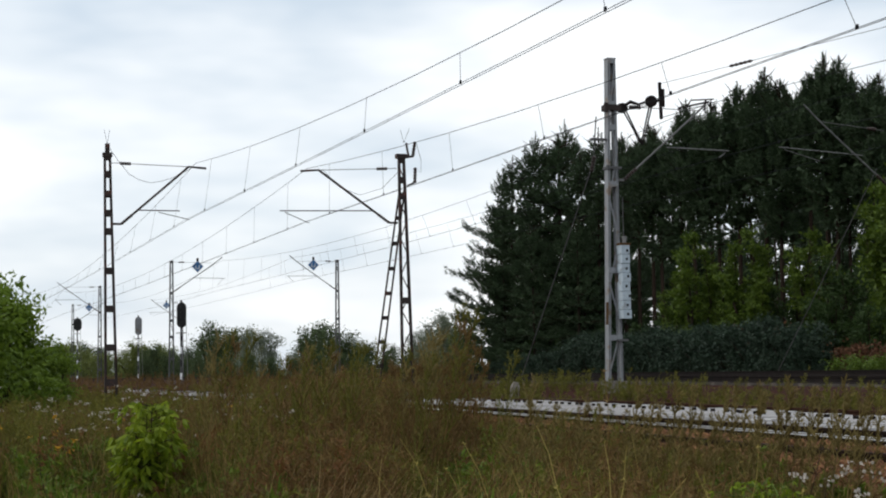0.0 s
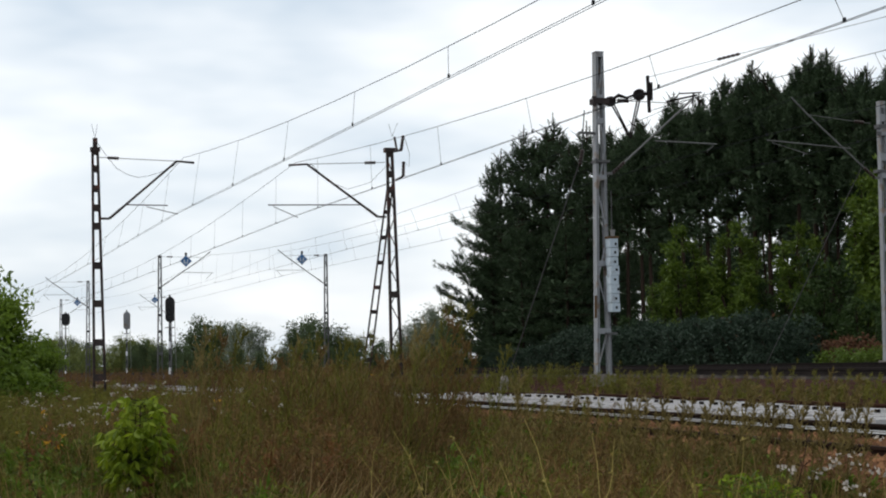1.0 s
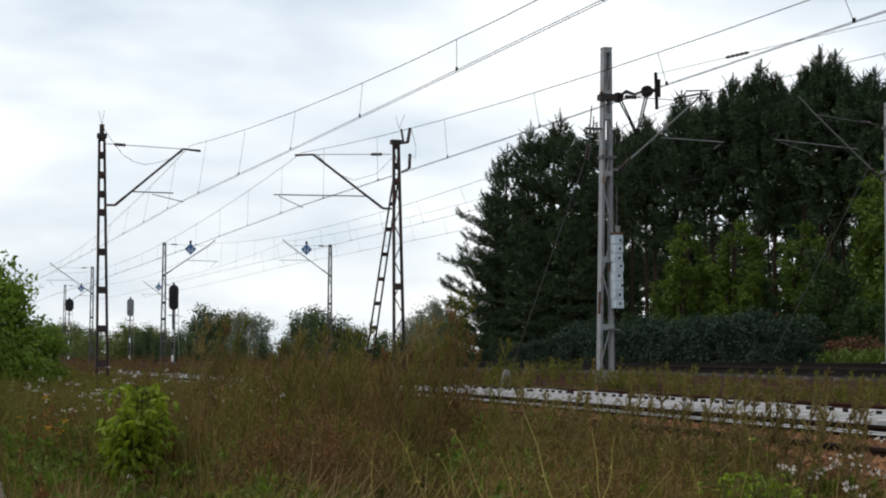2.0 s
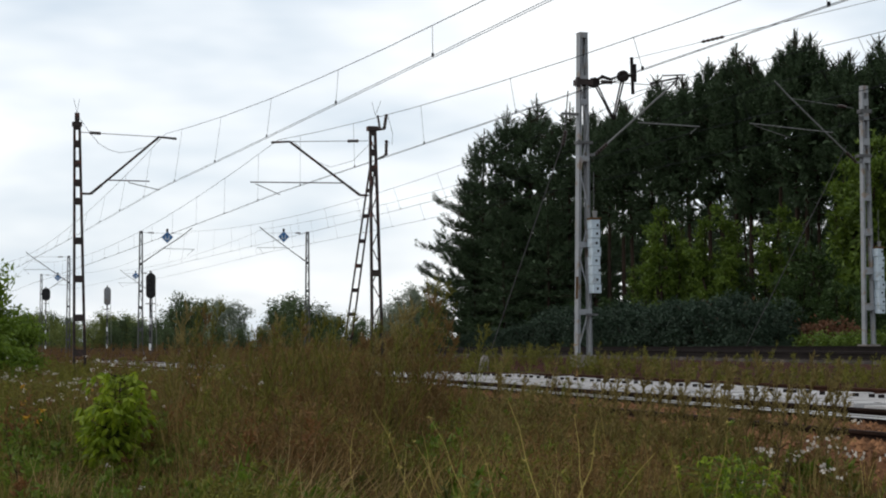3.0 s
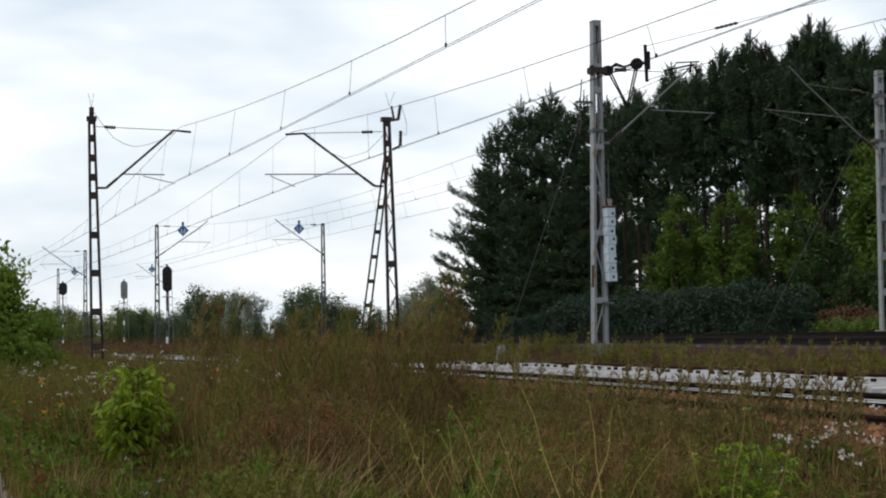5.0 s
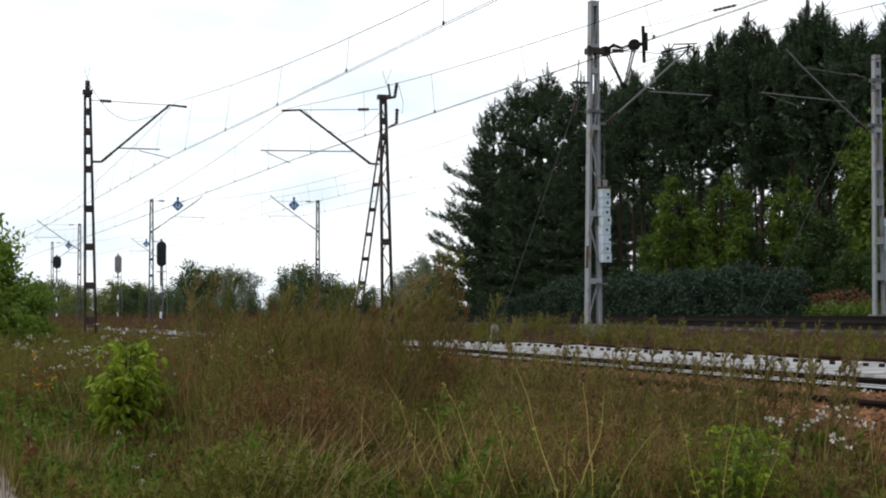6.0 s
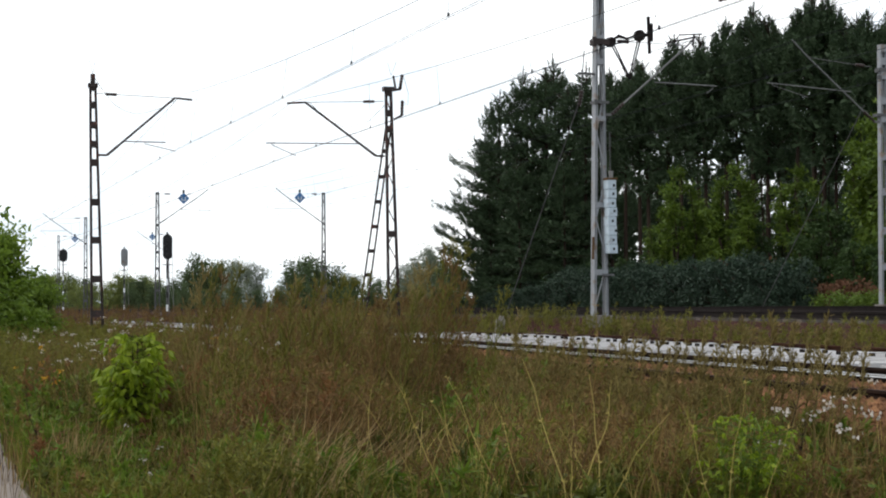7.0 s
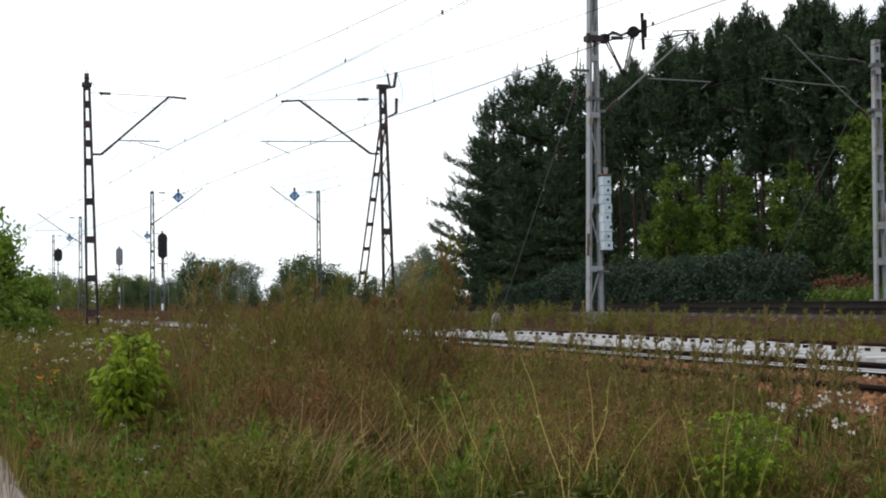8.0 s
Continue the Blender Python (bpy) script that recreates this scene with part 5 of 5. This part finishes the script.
def loose_stalks():
    """Thin curved yellow and pale brown stalks crossing one another before the track."""
    g = np.random.default_rng(261)
    for i in range(16):
        stems = [(g.normal(0, 0.06), 0, g.normal(0, 18), g.normal(0, 34), g.uniform(0.6, 1.1)) for _ in range(g.integers(2, 5))]
        set_plant(stalk_plant("yellow_stalk" if i % 3 else "pale_stalk", "thin curved dry stalks crossing among the weeds", stems, LIME if i % 3 else STRAW, 262 + i, r=0.0034, sprigs=1, size=0.025),
                  g.uniform(16, 32), g.uniform(8.6, 11.5), g.uniform(-60, 10), g.uniform(0.8, 1.05))


loose_stalks()


def plume_plant(name, label, h, spread, mat, seed, shoots, size, wide, first=0.3):
    """A tall feathery weed: many ascending shoots from one stem, set with small narrow leaves."""
    g = np.random.default_rng(seed)
    t = thing(name, label, "weed plant", "tall single weeds")
    main = stem_curve(0, 0, 2, 12, h, g.uniform(-0.15, 0.15), 8)
    stem, leaves = Shape().tube(main, [0.008 * (1 - 0.8 * i / 8) for i in range(9)], 5), Shape()
    for _ in range(shoots):
        u = first + (1 - first) * g.random() ** 0.9
        i = min(int(u * 8), 7)
        start = main[i] + (main[i + 1] - main[i]) * (u * 8 - i)
        a = g.uniform(0, 2 * math.pi)
        length = spread * h * g.uniform(0.5, 1.2) * (1.15 - u)
        d = unit(np.array((math.cos(a) + 0.25, math.sin(a), g.uniform(1.0, 2.4))))
        p0, p1, p2 = start, start + d * length * 0.5, start + d * length + np.array((0.05 * length, 0, 0.12 * length))
        stem.tube([p0, p1, p2], [0.0035, 0.0025, 0.001], 3)
        n = 13
        f = g.uniform(0.15, 1.0, n)[:, None]
        c = np.where(f < 0.5, p0 + (p1 - p0) * f * 2, p1 + (p2 - p1) * (f * 2 - 1))
        dd = unit(d + g.normal(0, 0.45, (n, 3))) * size * g.uniform(0.5, 1.3, (n, 1))
        leaves.blades(c, dd, unit(np.cross(dd, g.normal(0, 1, (n, 3)))) * wide)
    part("stem", stem, mat, t)
    part("foliage", leaves, mat, t)
    return t


PLUME = "tall feathery brown mugwort standing above the weeds"
plumes = [plume_plant("mugwort_plant", PLUME, 1.5, 0.34, MUGWORT, 221, 40, 0.055, 0.0032), plume_plant("mugwort_plant", "tall feathery olive mugwort standing above the weeds", 1.6, 0.42, MUGGREEN, 222, 44, 0.055, 0.0032),
          plume_plant("mugwort_plant", "tall sparse tan mugwort standing above the weeds", 1.5, 0.44, SEED, 223, 30, 0.045, 0.0034)]
# bearing, distance, scale
PLUMES = [(10.4, 16.4, 1.08), (10.8, 17.2, 1.05), (10.0, 16.8, 1.12), (13.0, 16.2, 0.98), (13.6, 15.2, 0.95), (14.2, 16.5, 1.0), (12.4, 17.0, 0.94), (14.9, 15.0, 0.92), (18.0, 15.6, 1.12), (18.6, 15.0, 1.10), (18.3, 16.4, 1.15), (17.4, 16.0, 0.98),
          (19.1, 15.5, 1.02), (10.1, 17.5, 1.05), (9.7, 17.0, 0.95), (16.1, 16.0, 0.92), (15.5, 17.0, 0.96), (11.6, 17.5, 0.92), (17.0, 14.8, 0.88),
          (12.9, 15.0, 0.90), (13.3, 17.0, 1.04), (13.9, 15.8, 1.0), (14.5, 15.6, 0.96), (17.8, 15.0, 1.06), (18.4, 15.4, 1.16), (18.8, 16.2, 1.12), (17.6, 16.6, 1.06), (19.4, 15.0, 0.92), (12.1, 16.4, 0.92), (15.2, 16.2, 0.92), (16.6, 15.4, 0.90), (20.3, 14.0, 0.86), (21.4, 13.4, 0.82),
          (16.2, 14.6, 0.86), (16.4, 15.2, 0.90), (16.8, 14.4, 0.86), (17.1, 15.4, 0.92), (17.3, 14.2, 0.84), (17.5, 15.0, 0.90), (17.9, 14.4, 0.86), (18.2, 14.8, 0.88)]
for i, (deg, d, s) in enumerate(PLUMES):
    src = plumes[i % 3]
    set_plant(src if i < 3 else copy_thing(src, Matrix()), deg, d, -deg + 35 * (i % 3 - 1), s * 1.12)
SPIKE = "slim brown seed spike rising before the track"
spikes = [plume_plant("seed_spike", SPIKE, 1.15, 0.17, SEED, 231, 34, 0.04, 0.0035, 0.55), plume_plant("seed_spike", "slim yellowish seed spike rising before the track", 1.1, 0.19, SEED, 232, 34, 0.04, 0.0032, 0.45)]
SPIKES = [(20.9, 12.2, 1.1), (21.8, 11.6, 1.1), (23.0, 12.0, 1.15), (23.4, 11.5, 1.1), (24.8, 12.1, 1.2), (25.3, 11.3, 1.12), (26.1, 11.7, 1.18), (26.8, 12.0, 1.2), (27.8, 11.7, 1.15), (28.2, 11.3, 1.2), (28.9, 10.9, 1.2), (29.3, 11.2, 1.15), (30.0, 11.0, 1.2), (30.7, 10.8, 1.2), (31.9, 10.5, 1.2), (32.8, 10.6, 1.15), (21.2, 11.8, 1.0), (22.3, 12.0, 1.05), (25.0, 11.6, 1.02), (25.6, 12.2, 1.1), (26.4, 11.2, 1.0), (27.1, 11.8, 1.08), (27.5, 11.2, 1.0), (28.6, 11.0, 1.1), (29.6, 10.8, 1.12), (30.3, 10.9, 1.05), (31.1, 10.6, 1.12),
          (31.6, 10.9, 1.1), (32.4, 10.4, 1.1), (33.2, 10.3, 1.05), (24.4, 11.2, 0.9), (29.0, 11.4, 0.95), (20.4, 12.4, 0.95)]
for i, (deg, d, s) in enumerate(SPIKES):
    src = spikes[i % 2]
    set_plant(src if i < 2 else copy_thing(src, Matrix()), deg, d, -deg + 25 * (i % 3 - 1), s)


def straw_tuft(deg, d, seed, h, drift):
    """A tuft of long dry blades blown to one side."""
    g = np.random.default_rng(seed)
    t = thing("straw_tuft", "tuft of long dry straw blown to one side", "grass tuft", "straw tufts")
    s = Shape()
    for _ in range(46):
        x0, y0 = g.normal(0, 0.16, 2)
        lean = drift + g.normal(0, 17)
        pts = [p + np.array((0, y0, 0)) for p in stem_curve(x0, 0, lean * 0.6, lean * 1.25, h * g.uniform(0.6, 1.1), g.normal(0, 0.12), 4)]
        s.tube(pts, [0.0032, 0.003, 0.0026, 0.002, 0.0008], 3)
    part("blade", s, PALESTRAW, t)
    return set_plant(t, deg, d, -deg)


straw_tuft(13.4, 9.4, 241, 0.95, 34)
straw_tuft(14.4, 9.0, 242, 0.85, 30)
straw_tuft(12.9, 9.8, 243, 0.95, 38)
straw_tuft(16.4, 11.4, 244, 0.7, 25)
straw_tuft(26.0, 10.4, 245, 0.75, 20)
straw_tuft(6.0, 12.8, 246, 0.6, 10)


# ---- loose sleepers laid side by side between the near tracks ----
def loose_sleepers():
    body = Shape().add([(-1.24, -0.145, 0), (1.24, -0.145, 0), (1.24, 0.145, 0), (-1.24, 0.145, 0), (-1.22, -0.105, 0.19), (1.22, -0.105, 0.19), (1.22, 0.105, 0.19), (-1.22, 0.105, 0.19)],
                       [(3, 2, 1, 0), (4, 5, 6, 7), (0, 1, 5, 4), (1, 2, 6, 5), (2, 3, 7, 6), (3, 0, 4, 7)])
    iron = Shape().box((-0.022, -0.032, 0.185), (0.022, 0.032, 0.232))
    t = thing("concrete_sleeper", "pale new concrete sleeper lying loose between the tracks", "railway sleeper", "loose sleepers")
    part("beam", body, CONCRETE, t)
    for x, sunk in ((-0.85, 0.038), (0.30, 0)):
        f = part("fastening", iron, BLACKIRON, t)
        f.location = (x, 0, -sunk)
    y = 9.0
    t.matrix_basis = pose(10.88, y, 0.585, 0, 0, 0.5)
    while y < 88:
        y += 0.305 + rng.uniform(0, 0.02)
        copy_thing(t, pose(10.88 + rng.normal(0, 0.04), y, 0.585 + rng.uniform(0, 0.012) - float(fall(10.88, y)), 0, rng.normal(0, 0.5), rng.normal(0, 1.1)))


loose_sleepers()


# ---- ballast stones ----
def stones():
    g = np.random.default_rng(95)
    s = Shape()
    n = 15000
    pick = g.random(n)
    x = np.where(pick < 0.68, g.uniform(6.2, 9.3, n), np.where(pick < 0.9, g.uniform(11.9, 15.0, n), g.uniform(6.6, 7.6, n)))
    y = 7 + 45 * g.random(n) ** 1.6
    z = ground_height(x, y) + 0.015
    k = g.uniform(0.02, 0.042, n)
    base = np.array([(1, 0, 0), (-1, 0, 0), (0, 1, 0), (0, -1, 0), (0, 0, 1), (0, 0, -1)], float)
    v = base[None] * k[:, None, None] * g.uniform(0.6, 1.2, (n, 6, 1)) + g.normal(0, 0.006, (n, 6, 3))
    a = g.uniform(0, 6.28, n)
    c, q = np.cos(a)[:, None], np.sin(a)[:, None]
    v = np.stack([v[..., 0] * c - v[..., 1] * q, v[..., 0] * q + v[..., 1] * c, v[..., 2]], -1) + np.stack([x, y, z], -1)[:, None]
    tri = [(0, 2, 4), (2, 1, 4), (1, 3, 4), (3, 0, 4), (2, 0, 5), (1, 2, 5), (3, 1, 5), (0, 3, 5)]
    s.add(v.reshape(-1, 3), [tuple(6 * i + j for j in f) for i in range(n) for f in tri])
    return single("ballast_stones", s, STONE, "loose rusty ballast stones round the rails", "ballast", kind="stuff")


stones()


def motions():
    """The wind rocks the single tall weeds a little."""
    g = np.random.default_rng(301)
    for ob, m, s in SWAYING:
        phase, pace, much = g.uniform(0, 6.28), g.uniform(1.3, 2.4), g.uniform(0.5, 1.3)
        rows = []
        for i in range(17):
            t = i * 0.5
            gust = math.sin(pace * t + phase) + 0.5 * math.sin(2.3 * pace * t + 2 * phase) + 0.8 * math.exp(-((t - 5.6) / 1.2) ** 2)
            rows.append((t, m @ pose(0, 0, 0, 0.35 * much * gust, 0.8 * much * gust, 0)))
        walk(ob, rows)


motions()
